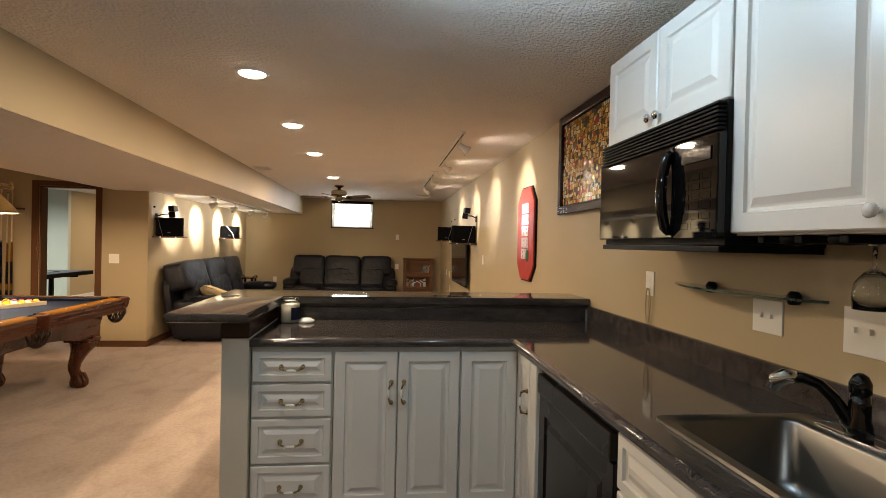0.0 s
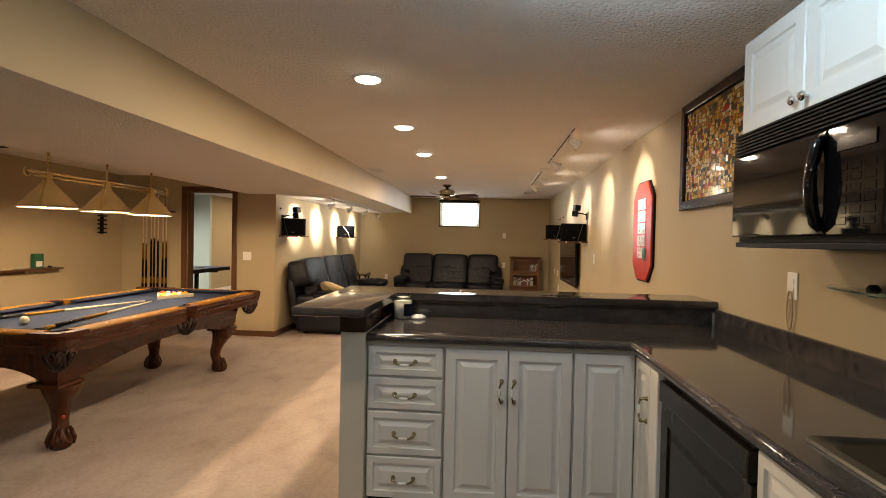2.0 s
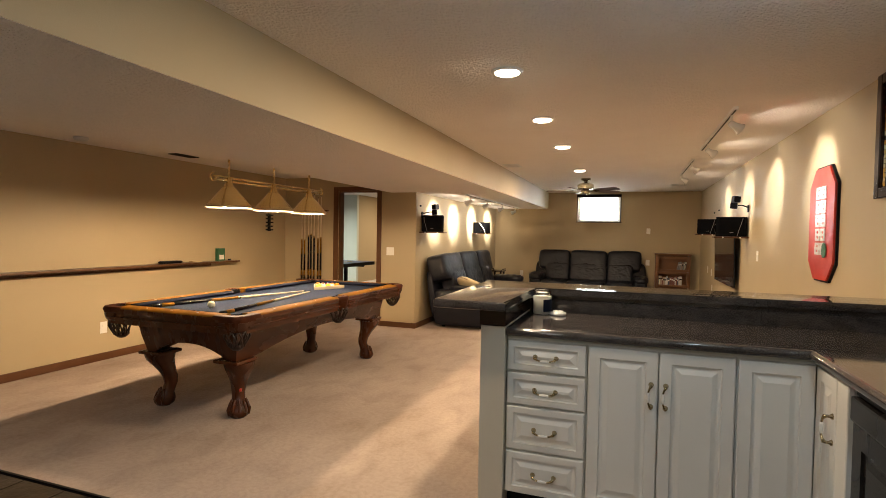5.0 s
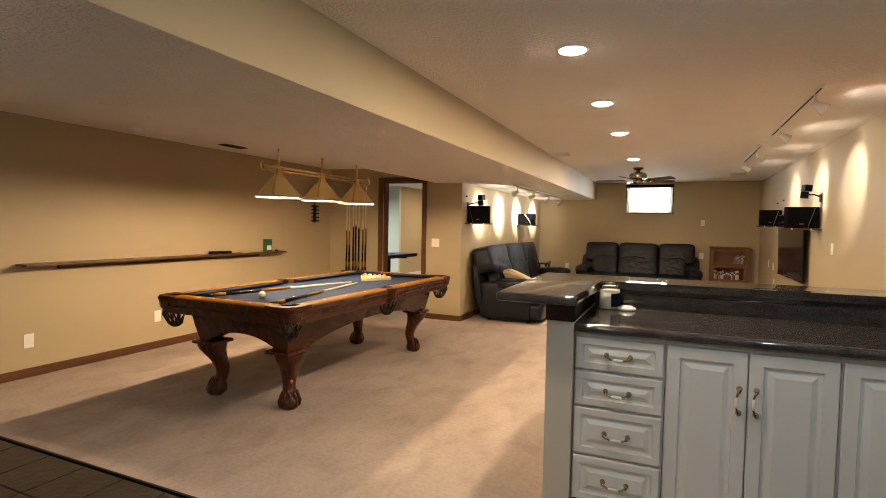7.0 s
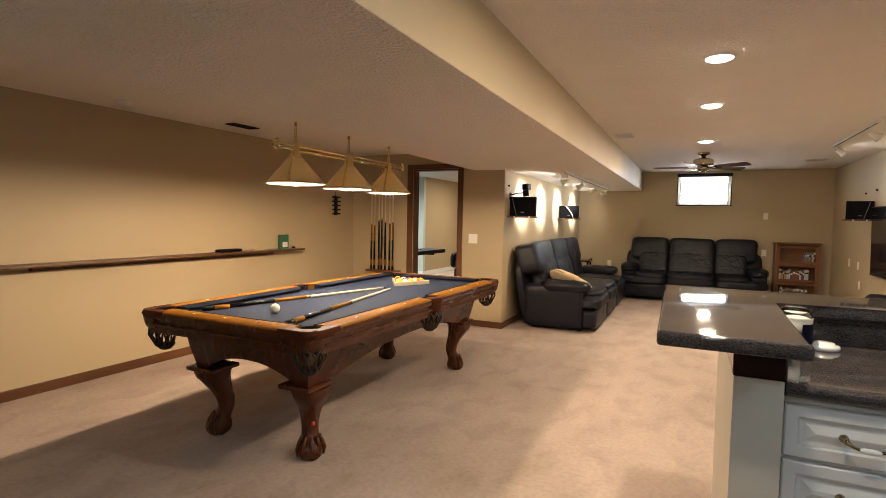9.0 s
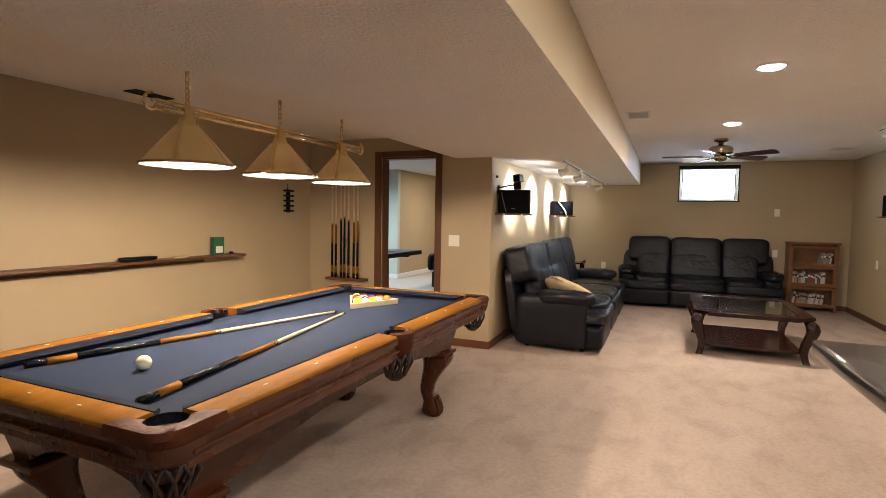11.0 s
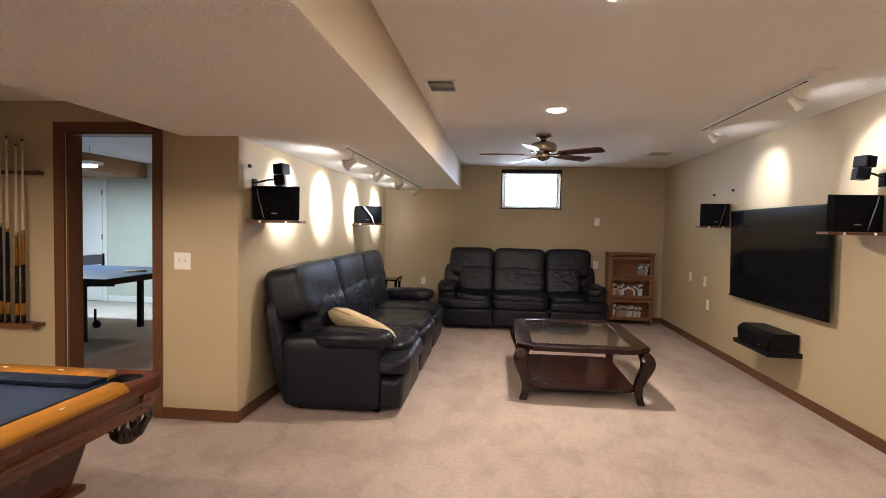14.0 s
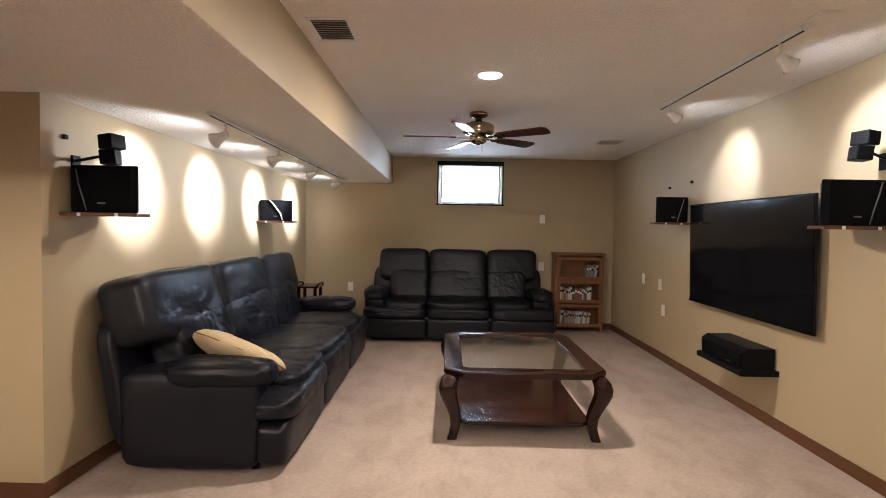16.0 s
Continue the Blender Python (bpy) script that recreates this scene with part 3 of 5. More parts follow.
ell = prism([(-0.935, 2.635), (-0.582, 2.635), (-0.582, 3.42), (WX - 0.001, 3.42), (WX - 0.001, 3.79), (-0.965, 3.79)], 1.025, 1.066)
bmesh.ops.bevel(ell, geom=ell.edges[:], offset=0.012, segments=4, affect="EDGES", profile=0.55)
part("top", ell, LAMINATE, bar, "", 40)
part("under_strip", box(-0.58, WX - 0.002, 3.452, 3.4695, 1.0, 1.0245, 0.003), LAMINATE, bar, "narrow laminate strip under the ledge")
bracket = thing("bar_bracket", (-0.69, 2.9, 0.93), "dark stained wood block under the bar ledge", "bracket")
part("block", box(-0.742, -0.612, 2.785, 3.46, 0.931, 1.0245, 0.006), DARKWOOD, bracket)

sink = thing("kitchen_sink", (0.98, 1.3, 0.925), "brushed stainless steel drop-in sink basin", "sink")
rim = [rounded(0.742, 1.222, 0.97, 1.64, 0.03, 0.926), rounded(0.744, 1.220, 0.972, 1.638, 0.03, 0.934), rounded(0.772, 1.128, 1.0, 1.61, 0.05, 0.934), rounded(0.780, 1.120, 1.008, 1.602, 0.05, 0.925),
       rounded(0.788, 1.112, 1.016, 1.594, 0.055, 0.78), rounded(0.80, 1.10, 1.028, 1.582, 0.06, 0.755), rounded(0.83, 1.07, 1.058, 1.552, 0.06, 0.745)]
b = loft(rim, caps=False)
b.verts.ensure_lookup_table()
b.faces.new(b.verts[-24:])
part("basin", b, STEEL, sink, "", 50)
part("drain", lathe([(0.045, 0.743), (0.045, 0.746), (0.03, 0.747), (0.028, 0.744)], (0.95, 1.3, 0.003), 20), CHROME, sink, "", True)
faucet = thing("faucet", (1.165, 1.43, 0.933), "dark chrome single-lever kitchen faucet", "faucet")
part("deck_plate", puff(1.135, 1.195, 1.31, 1.55, 0.933, 0.945, 4, 6), CHROME, faucet, "", True)
part("body", lathe([(0.030, 0.944), (0.028, 0.97), (0.023, 0.985), (0.024, 1.02), (0.021, 1.045)], (1.165, 1.43, 0), 18), BLACK, faucet, "", True)
part("lever", lathe([(0.020, 1.046), (0.024, 1.052), (0.024, 1.075), (0.016, 1.092), (0.006, 1.099)], (1.165, 1.43, 0), 18), BLACK, faucet, "", True)
part("spout", tube([(1.158, 1.44, 0.95), (1.148, 1.45, 0.985), (1.130, 1.465, 1.025), (1.105, 1.485, 1.058), (1.080, 1.507, 1.068), (1.065, 1.52, 1.066)], [0.018, 0.017, 0.015, 0.014, 0.014, 0.014], 14), BLACK, faucet, "", True)
part("spray_head", tube([(1.070, 1.516, 1.069), (1.050, 1.532, 1.066), (1.036, 1.545, 1.052), (1.030, 1.550, 1.030)], [0.015, 0.021, 0.021, 0.017], 14), CHROME, faucet, "", True)


def wall_cabinet(name, y0, y1, z0, z1, doors, label):
    t = thing(name, (1.16, (y0 + y1) / 2, z0), label, "cabinet", "kitchen wall cabinets")
    part("body", box(1.012, WX - 0.001, y0 + 0.001, y1 - 0.001, z0, z1), CABINET_BOX, t)
    w = (y1 - y0) / doors
    for k in range(doors):
        d = moved(raised_panel(w - 0.008, z1 - z0 - 0.012, 0.019, 0.055), Matrix.Translation((0.992, y1 - k * w - 0.004, z0 + 0.006)) @ pose(0, 0, 0, 0, 0, -90))
        d = part("door", d, CABINET, t)
        ky = y1 - w + 0.03 if k == 0 and doors == 2 else (y1 - w - 0.03 if doors == 2 else y0 + 0.03)
        knob = lathe([(0.006, 0), (0.005, 0.012), (0.015, 0.018), (0.017, 0.025), (0.012, 0.031), (0.001, 0.033)], (0, 0, 0), 14, False)
        part("knob", moved(knob, Matrix.Translation((0.992, ky, z0 + 0.045)) @ pose(0, 0, 0, 0, -90, 0)), PORCELAIN if doors == 1 else CHROME, d, "round knob", True)
    return t


wall_cabinet("wall_cabinet", 1.70, 2.535, 1.835, 2.212, 2, "white two-door cabinet above the microwave")
wall_cabinet("wall_cabinet", 1.20, 1.695, 1.435, 2.212, 1, "white raised-panel wall cabinet beside the microwave")
wall_cabinet("wall_cabinet", 0.72, 1.195, 1.435, 2.212, 1, "white raised-panel wall cabinet near the sink")

micro = thing("microwave", (1.14, 2.13, 1.40), "black over-range microwave with vent slots and curved handle", "microwave")
part("body", box(0.975, WX - 0.001, 1.685, 2.495, 1.405, 1.83, 0.004), BLACK_MATT, micro)
part("door", box(0.945, 0.974, 1.915, 2.495, 1.425, 1.735, 0.006), BLACK, micro)
part("control_panel", box(0.947, 0.974, 1.685, 1.911, 1.425, 1.735, 0.004), BLACK, micro)
for r in range(6):
    for c in range(3):
        part("button", box(0.9462, 0.947, 1.715 + c * 0.055, 1.755 + c * 0.055, 1.455 + r * 0.03, 1.475 + r * 0.03, 0.001), BLACK, micro)
part("display", box(0.9435, 0.947, 1.715, 1.865, 1.66, 1.70, 0.001), SCREEN, micro)
for k in range(7):
    part("vent_slat", box(0.947, 0.974, 1.69, 2.49, 1.742 + k * 0.0125, 1.7495 + k * 0.0125, 0.002), BLACK_MATT, micro)
part("handle", tube([(0.944, 1.925, 1.445), (0.928, 1.928, 1.462), (0.916, 1.93, 1.52), (0.912, 1.93, 1.575), (0.916, 1.93, 1.63), (0.928, 1.928, 1.692), (0.944, 1.925, 1.71)], [0.014, 0.017, 0.018, 0.018, 0.018, 0.017, 0.014], 12), BLACK, micro, "", True)
part("hood_base", box(0.96, WX - 0.002, 1.69, 2.49, 1.385, 1.4045, 0.003), BLACK_MATT, micro)

shelf = thing("glass_shelf", (1.27, 2.1, 1.24), "clear glass shelf with green edge on black clips", "shelf")
part("pane", prism([(1.295, 1.665), (1.295, 2.445)] + [(1.295 - 0.125 * math.sin(math.pi * k / 16) ** 0.6, 2.445 - 0.78 * k / 16) for k in range(1, 16)], 1.242, 1.250, bevel=0.001), GREEN_GLASS, shelf)
for y in (1.776, 2.19):
    part("clip", lathe([(0.016, 1.226), (0.021, 1.236), (0.021, 1.256), (0.012, 1.268)], (1.277, y, 0), 14), BLACK_MATT, shelf, "", True)
rack_g = thing("stemware_rack", (1.16, 1.45, 1.41), "dark under-cabinet rack for hanging glasses", "rack")
for y in (1.34, 1.47, 1.60):
    part("rail", box(1.02, 1.28, y - 0.012, y + 0.012, 1.414, 1.4345, 0.003), BLACK_MATT, rack_g)
for y in (1.30, 1.45):
    pk = thing("puck_light", (1.10, y, 1.43), "round dark puck under the wall cabinet", "puck light", "under-cabinet pucks")
    part("disc", lathe([(0.036, 1.4335), (0.040, 1.424), (0.034, 1.412), (0.001, 1.408)], (1.06, y + 0.07, 0), 20), BLACK_MATT, pk, "", True)
for y in (1.27, 1.36):
    g = thing("wine_glass", (1.12, y, 1.42), "clear wine glass hanging upside down", "glass", "hanging glasses")
    shell = [(0.033, 1.418), (0.033, 1.416), (0.005, 1.409), (0.004, 1.36), (0.02, 1.347), (0.037, 1.325), (0.042, 1.295), (0.040, 1.262), (0.0388, 1.262), (0.0408, 1.295), (0.0358, 1.324), (0.019, 1.345), (0.001, 1.352)]
    part("bowl", lathe(shell, (1.12, y, 0), 24), GLASS, g, "", True)

wall_plate((WX, 2.697, 1.221), -90, outlet=True)
wall_plate((WX, 1.911, 1.17), -90, 0.136, 0.112, toggles=2)
wall_plate((WX, 1.53, 1.178), -90, 0.17, 0.13, toggles=3)
cord = thing("power_cord", (1.31, 2.697, 1.1), "tan power cord looping from the outlet", "cord")
part("cable", tube([(1.286, 2.697 + 0.022 * math.sin(a), 1.115 - 0.085 * math.cos(a)) for a in [math.pi * (-0.93 + 0.0775 * k) for k in range(25)]], 0.0042, 8), PILLOW, cord, "", True)


candle = thing("jar_candle", (-0.519, 3.32, 0.925), "white jar candle with dark blue label, lid off", "candle")
part("wax", lathe([(0.047, 0.93), (0.0475, 1.03), (0.04, 1.034), (0.004, 1.03)], (-0.519, 3.32, 0), 24), WAX, candle, "", True)
part("jar", lathe([(0.050, 0.9255), (0.052, 0.94), (0.052, 1.035), (0.046, 1.05), (0.047, 1.065), (0.044, 1.065), (0.043, 1.05), (0.0485, 1.034)], (-0.519, 3.32, 0), 24, False), GLASS, candle, "clear glass jar", True)
lab = [[(-0.519 + 0.0525 * math.cos(a), 3.32 + 0.0525 * math.sin(a), z) for a in [radians(-75 + 8 * k) for k in range(14)]] for z in (0.945, 1.015)]
part("label", loft(lab, False, False), CUSHION, candle, "dark blue paper label", True)
lid = thing("candle_lid", (-0.43, 3.33, 0.925), "white glass candle lid lying on the worktop", "lid")
part("disc", lathe([(0.045, 0.9255), (0.047, 0.935), (0.044, 0.942), (0.03, 0.944), (0.03, 0.95), (0.001, 0.951)], (-0.43, 3.33, 0), 24), PORCELAIN, lid, "", True)

for kx, ky in ((0.40, 1.78), (-0.85, -0.35)):
    kl = thing("ceiling_light", (kx, ky, HC), "round cool-white kitchen ceiling light", "ceiling light", "kitchen ceiling lights")
    part("base", lathe([(0.10, HC - 0.0005), (0.10, HC - 0.025), (0.085, HC - 0.03)], (kx, ky, 0), 28), WHITE_TRIM, kl, "", True)
    part("diffuser", lathe([(0.084, HC - 0.0305), (0.10, HC - 0.05), (0.09, HC - 0.08), (0.05, HC - 0.10), (0.001, HC - 0.105)], (kx, ky, 0), 28, False), TUBE, kl, "glowing glass diffuser", True)

# stained glass picture
art = thing("stained_glass_panel", (WX, 3.52, 1.62), "framed stained glass panel in amber, red and green", "picture")
AY0, AY1, AZ0, AZ1 = 3.04, 4.01, 1.62, 2.325
for y0, y1, z0, z1 in ((AY0, AY0 + 0.06, AZ0, AZ1), (AY1 - 0.06, AY1, AZ0, AZ1), (AY0 + 0.0605, AY1 - 0.0605, AZ0, AZ0 + 0.06), (AY0 + 0.0605, AY1 - 0.0605, AZ1 - 0.06, AZ1)):
    part("picture_frame", box(WX - 0.035, WX - 0.001, y0, y1, z0, z1, 0.006), DARKWOOD, art)
part("lead", box(WX - 0.012, WX - 0.002, AY0 + 0.06, AY1 - 0.06, AZ0 + 0.06, AZ1 - 0.06), BLACK_MATT, art)
b = bmesh.new()
rng = random.Random(4)
ny, nz = 30, 22
grid = [[(AY0 + 0.066 + (AY1 - AY0 - 0.132) * (i + (rng.uniform(-0.4, 0.4) if 1 < i < ny - 1 and 1 < j < nz - 1 else 0)) / ny,
          AZ0 + 0.066 + (AZ1 - AZ0 - 0.132) * (j + (rng.uniform(-0.4, 0.4) if 1 < i < ny - 1 and 1 < j < nz - 1 else 0)) / nz) for j in range(nz + 1)] for i in range(ny + 1)]
for i in range(ny):
    for j in range(nz):
        q = [grid[i][j], grid[i + 1][j], grid[i + 1][j + 1], grid[i][j + 1]]
        cy, cz = sum(p[0] for p in q) / 4, sum(p[1] for p in q) / 4
        tilt = rng.uniform(-0.0012, 0.0012)
        ring = [(cy + (y - cy) * 0.86, cz + (z - cz) * 0.86) for y, z in q]
        vs = [b.verts.new((WX - 0.0155 + tilt * (1 if k < 2 else -1), y, z)) for k, (y, z) in enumerate(ring)]
        b.faces.new(vs)
tagged(part("glass_mosaic", b, STAINED, art, "small pieces of coloured glass"), kind="stuff")

# red sign
sign = thing("red_wall_sign", (WX, 4.885, 1.085), "tall red octagonal wooden sign with white blocks", "sign")
oy, oz = [4.885 + k for k in (0.14, -0.14, -0.265, -0.265, -0.14, 0.14, 0.265, 0.265)], [1.085, 1.085, 1.22, 1.775, 1.91, 1.91, 1.775, 1.22]
b = loft([[(x, y, z) for y, z in zip(oy, oz)] for x in (WX - 0.002, WX - 0.03)])
bmesh.ops.bevel(b, geom=b.edges[:], offset=0.004, segments=2, affect="EDGES")
part("board", b, RED, sign)
b = loft([[(x, 4.885 + (y - 4.885) * 1.04, 1.498 + (z - 1.498) * 1.03) for y, z in zip(oy, oz)] for x in (WX - 0.001, WX - 0.018)])
part("edge", b, BLACK_MATT, sign)
for k in range(5):
    z = 1.27 + k * 0.103
    for y in (4.783, 4.893):
        block = box(WX - 0.036, WX - 0.0301, y, y + 0.026, z, z + 0.088, 0.002)
        box(WX - 0.036, WX - 0.0301, y + 0.066, y + 0.092, z + 0.012, z + 0.088, 0.002, bm=block)
        for dz in (0.0, 0.036, 0.072):
            box(WX - 0.0362, WX - 0.0302, y + 0.002 + 0.004 * (k % 2), y + 0.090, z + dz, z + dz + 0.018, 0.002, bm=block)
        part("letter_block", block, PORCELAIN, sign)
    part("letter_bridge", box(WX - 0.0358, WX - 0.0300, 4.873, 4.895, z + 0.036, z + 0.056, 0.002), PORCELAIN, sign)
part("leaf_mark", puff(WX - 0.04, WX - 0.034, 4.74, 4.83, 1.25, 1.36, 2.5, 5), GREEN, sign, "small green leaf", True)


# ---- ceiling fittings ----
for y in LAMP_Y:
    t = thing("recessed_light", (LAMP_X, y, HC), "white recessed ceiling downlight, switched on", "downlight", "recessed lights")
    part("trim_ring", lathe([(0.074, HC - 0.012), (0.079, HC - 0.012), (0.095, HC - 0.004), (0.097, HC - 0.0005), (0.074, HC - 0.0005)], (LAMP_X, y, 0), 32, False), WHITE_TRIM, t, "", True)
    part("lens", lathe([(0.073, HC - 0.006), (0.070, HC - 0.014), (0.05, HC - 0.022), (0.001, HC - 0.026)], (LAMP_X, y, 0), 32, False), LENS, t, "glowing lens")


def track(name, x, runs, ceiling, heads, wall, aim_z, label):
    t = thing(name, (x, runs[0][0], ceiling), label, "track light", "track lights")
    for y0, y1 in runs:
        part("rail", box(x - 0.018, x + 0.018, y0, y1, ceiling - 0.022, ceiling, 0.003), WHITE_TRIM, t)
        part("slot", box(x - 0.006, x + 0.006, y0 + 0.01, y1 - 0.01, ceiling - 0.0245, ceiling - 0.0222), BLACK_MATT, t)
    s = 1 if wall > x else -1
    for y, aim in heads:
        p = (x + s * 0.025, y, ceiling - 0.108)
        m = look(p, (wall, aim, aim_z))
        part("stem", tube([(x, y, ceiling - 0.02), (x, y, ceiling - 0.055), (x + s * 0.008, y, ceiling - 0.085)], 0.009, 8), PLATE, t, "", True)
        bell = lathe([(0.0005, 0.056), (0.012, 0.055), (0.024, 0.05), (0.030, 0.03), (0.032, 0.0), (0.045, -0.035), (0.055, -0.055), (0.051, -0.054), (0.040, -0.03), (0.026, 0.0)], (0, 0, 0), 22, False)
        bmesh.ops.scale(bell, vec=(0.84, 0.84, 0.9), verts=bell.verts)
        h = part("head", moved(bell, m), PORCELAIN, t, "white bell-shaped lamp head", True)
        part("bulb", moved(lathe([(0.001, -0.032), (0.030, -0.030), (0.024, -0.01)], (0, 0, 0), 18, False), m), LIT, h, "glowing reflector bulb", True)
    return t


track("track_light", -2.31, ((7.62, 9.58), (9.64, 11.45)), HS, HEADS_WEST, WL, 1.60, "white track light with four lamp heads on the soffit")
track("track_light", 0.645, ((4.60, 6.50), (7.26, 8.90)), HC, HEADS_EAST, WX, 1.85, "white track light with four lamp heads on the ceiling")
feed = thing("track_feed", (0.70, 7.1, HC), "flat white feed plate at the end of the track", "feed plate")
part("feed_plate", box(0.60, 0.70, 7.09, 7.20, HC - 0.010, HC - 0.0005, 0.002), CEILING, feed)
part("connector", box(0.632, 0.658, 7.2005, 7.2595, HC - 0.022, HC - 0.0005, 0.003), WHITE_TRIM, feed)


def vent(x0, x1, y0, y1, z, mat, label, slats=9):
    t = thing("ceiling_vent", ((x0 + x1) / 2, (y0 + y1) / 2, z), label, "vent", "ceiling vents")
    for a in ((x0, x1, y0, y0 + 0.02), (x0, x1, y1 - 0.02, y1), (x0, x0 + 0.02, y0 + 0.0201, y1 - 0.0201), (x1 - 0.02, x1, y0 + 0.0201, y1 - 0.0201)):
        part("vent_frame", box(*a, z - 0.008, z - 0.0005, 0.002), mat, t)
    part("backing", box(x0 + 0.02, x1 - 0.02, y0 + 0.02, y1 - 0.02, z - 0.002, z - 0.0004), BLACK_MATT if mat is BLACK_MATT else OAK_LONG, t)
    for k in range(slats):
        y = y0 + 0.025 + (y1 - y0 - 0.05) * (k + 0.5) / slats
        part("slat", moved(box(x0 + 0.021, x1 - 0.021, -0.011, 0.011, -0.001, 0.001), Matrix.Translation((0, y, z - 0.006)) @ pose(0, 0, 0, 25, 0, 0)), mat, t)


vent(-1.70, -1.49, 7.25, 7.56, HC, WHITE_TRIM, "white louvred ceiling vent beside the soffit")
vent(0.62, 0.90, 10.42, 10.69, HC, PLATE, "pale ceiling vent near the window wall", 5)
vent(-4.87, -4.74, 4.73, 5.04, HP, BLACK_MATT, "dark louvred vent in the pool room ceiling", 5)
sd = thing("smoke_detector", (-4.84, 3.74, HP), "round white smoke detector", "detector")
part("dome", lathe([(0.06, 2.2095), (0.062, 2.195), (0.05, 2.178), (0.02, 2.172), (0.001, 2.172)], (-4.84, 3.74, 0), 24), WHITE_TRIM, sd, "", True)

# ceiling fan
FX, FYY = -0.757, 9.22
fan = thing("ceiling_fan", (FX, FYY, HC), "brass ceiling fan with five dark wooden blades", "fan")
part("canopy", lathe([(0.001, HC - 0.001), (0.075, HC - 0.001), (0.080, 2.322), (0.074, 2.306), (0.045, 2.298), (0.028, 2.286), (0.028, 2.262)], (FX, FYY, 0), 28), ANTIQUE, fan, "", True)
part("motor", lathe([(0.026, 2.2615), (0.05, 2.258), (0.105, 2.246), (0.130, 2.228), (0.136, 2.205), (0.128, 2.180), (0.134, 2.172), (0.118, 2.158), (0.06, 2.150)], (FX, FYY, 0), 32), ANTIQUE, fan, "polished brass motor housing", True)
part("switch_cap", lathe([(0.055, 2.1495), (0.070, 2.142), (0.074, 2.110), (0.066, 2.092), (0.045, 2.078), (0.012, 2.068), (0.001, 2.066)], (FX, FYY, 0), 28), ANTIQUE, fan, "", True)
part("pull_chain", tube([(FX + 0.03, FYY - 0.04, 2.08), (FX + 0.03, FYY - 0.04, 2.0)], 0.002, 6), ANTIQUE, fan)
for k in range(5):
    m = Matrix.Translation((FX, FYY, 2.132)) @ pose(0, 0, 0, 0, 0, 37 + 72 * k) @ pose(0, 0, 0, -12, 0, 0)
    o = [(0.19, -0.045), (0.30, -0.058), (0.60, -0.068), (0.63, -0.055), (0.64, 0.0), (0.63, 0.055), (0.60, 0.068), (0.30, 0.058), (0.19, 0.045)]
    blade = part("blade", moved(prism(o, -0.004, 0.004), m), FANWOOD, fan)
    a = box(0.07, 0.23, -0.014, 0.014, -0.012, -0.0045, 0.003)
    box(0.17, 0.25, -0.04, 0.04, -0.0095, -0.0045, 0.002, bm=a)
    part("blade_bracket", moved(a, m), ANTIQUE, blade, "brass blade bracket")


# ---- pool table ----
CUE_MAPLE = material("maple_shaft", (0.68, 0.55, 0.36), 0.3, var=0.1, scale=9, coat=0.3)
PX, PY, HX, HY = -3.095, 4.415, 0.635, 1.335
pool = thing("pool_table", (PX, PY, 0), "carved cherry pool table with blue cloth and leather pockets", "pool table")
part("bed", box(PX - HX + 0.1, PX + HX - 0.1, PY - HY + 0.1, PY + HY - 0.1, 0.70, 0.765), CLOTH, pool, "blue billiard cloth bed")


def apron_panel(along, half_len, side, half_side):
    """One flared side of the body with an arched lower edge."""
    n, outs = 24, []
    for k in range(n + 1):
        u = -1 + 2 * k / n
        arch = 0.10 * max(0.0, 1 - (abs(u) / 0.80) ** 2.2)
        low = 0.44 + arch
        for row, (dz, zz) in enumerate(((0, low), (0.5, 0.5 * (low + 0.685)), (1, 0.685))):
            f = (zz - 0.44) / 0.245
            inset = 0.205 - 0.05 * max(f, 0.0) ** 0.8
            outs.append((u * (half_len - inset), half_side - inset, zz))
    bm = bmesh.new()
    for thick in (0.0, 0.028):
        rows = []
        for k in range(n + 1):
            rows.append([])
            for row in range(3):
                a, s, z = outs[k * 3 + row]
                s = side * (s - thick)
                co = (PX + s, PY + a, z) if along == "y" else (PX + a, PY + s, z)
                rows[-1].append(bm.verts.new(co))
        for a, c in zip(rows, rows[1:]):
            for i in range(2):
                bm.faces.new((a[i], a[i + 1], c[i + 1], c[i]))
        if thick == 0.0:
            first = rows
    for a, c, a2, c2 in zip(first, first[1:], rows, rows[1:]):
        bm.faces.new((a[0], c[0], c2[0], a2[0]))
    return bm


for s in (-1, 1):
    part("side_panel", apron_panel("y", HY - 0.02, s, HX - 0.01), CHERRY, pool, "", 35)
    part("end_panel", apron_panel("x", HX - 0.01, s, HY - 0.02), CHERRY, pool, "", 35)
part("underframe", box(PX - HX + 0.058, PX + HX - 0.058, PY - HY + 0.058, PY + HY - 0.058, 0.683, 0.6995, 0.004), CHERRY, pool)
for s in (-1, 1):
    part("rail_skirt", box(PX + s * (HX - 0.035) - 0.022, PX + s * (HX - 0.035) + 0.022, PY - HY + 0.09, PY + HY - 0.09, 0.675, 0.762, 0.006), CHERRY, pool)
    part("rail_skirt", box(PX - HX + 0.09, PX + HX - 0.09, PY + s * (HY - 0.035) - 0.022, PY + s * (HY - 0.035) + 0.022, 0.675, 0.762, 0.006), CHERRY, pool)
    part("moulding", box(PX + s * (HX - 0.006) - 0.012, PX + s * (HX - 0.006) + 0.008, PY - HY + 0.10, PY + HY - 0.10, 0.715, 0.731, 0.005), CHERRY, pool)
    part("moulding", box(PX - HX + 0.10, PX + HX - 0.10, PY + s * (HY - 0.006) - 0.012, PY + s * (HY - 0.006) + 0.008, 0.715, 0.731, 0.005), CHERRY, pool)


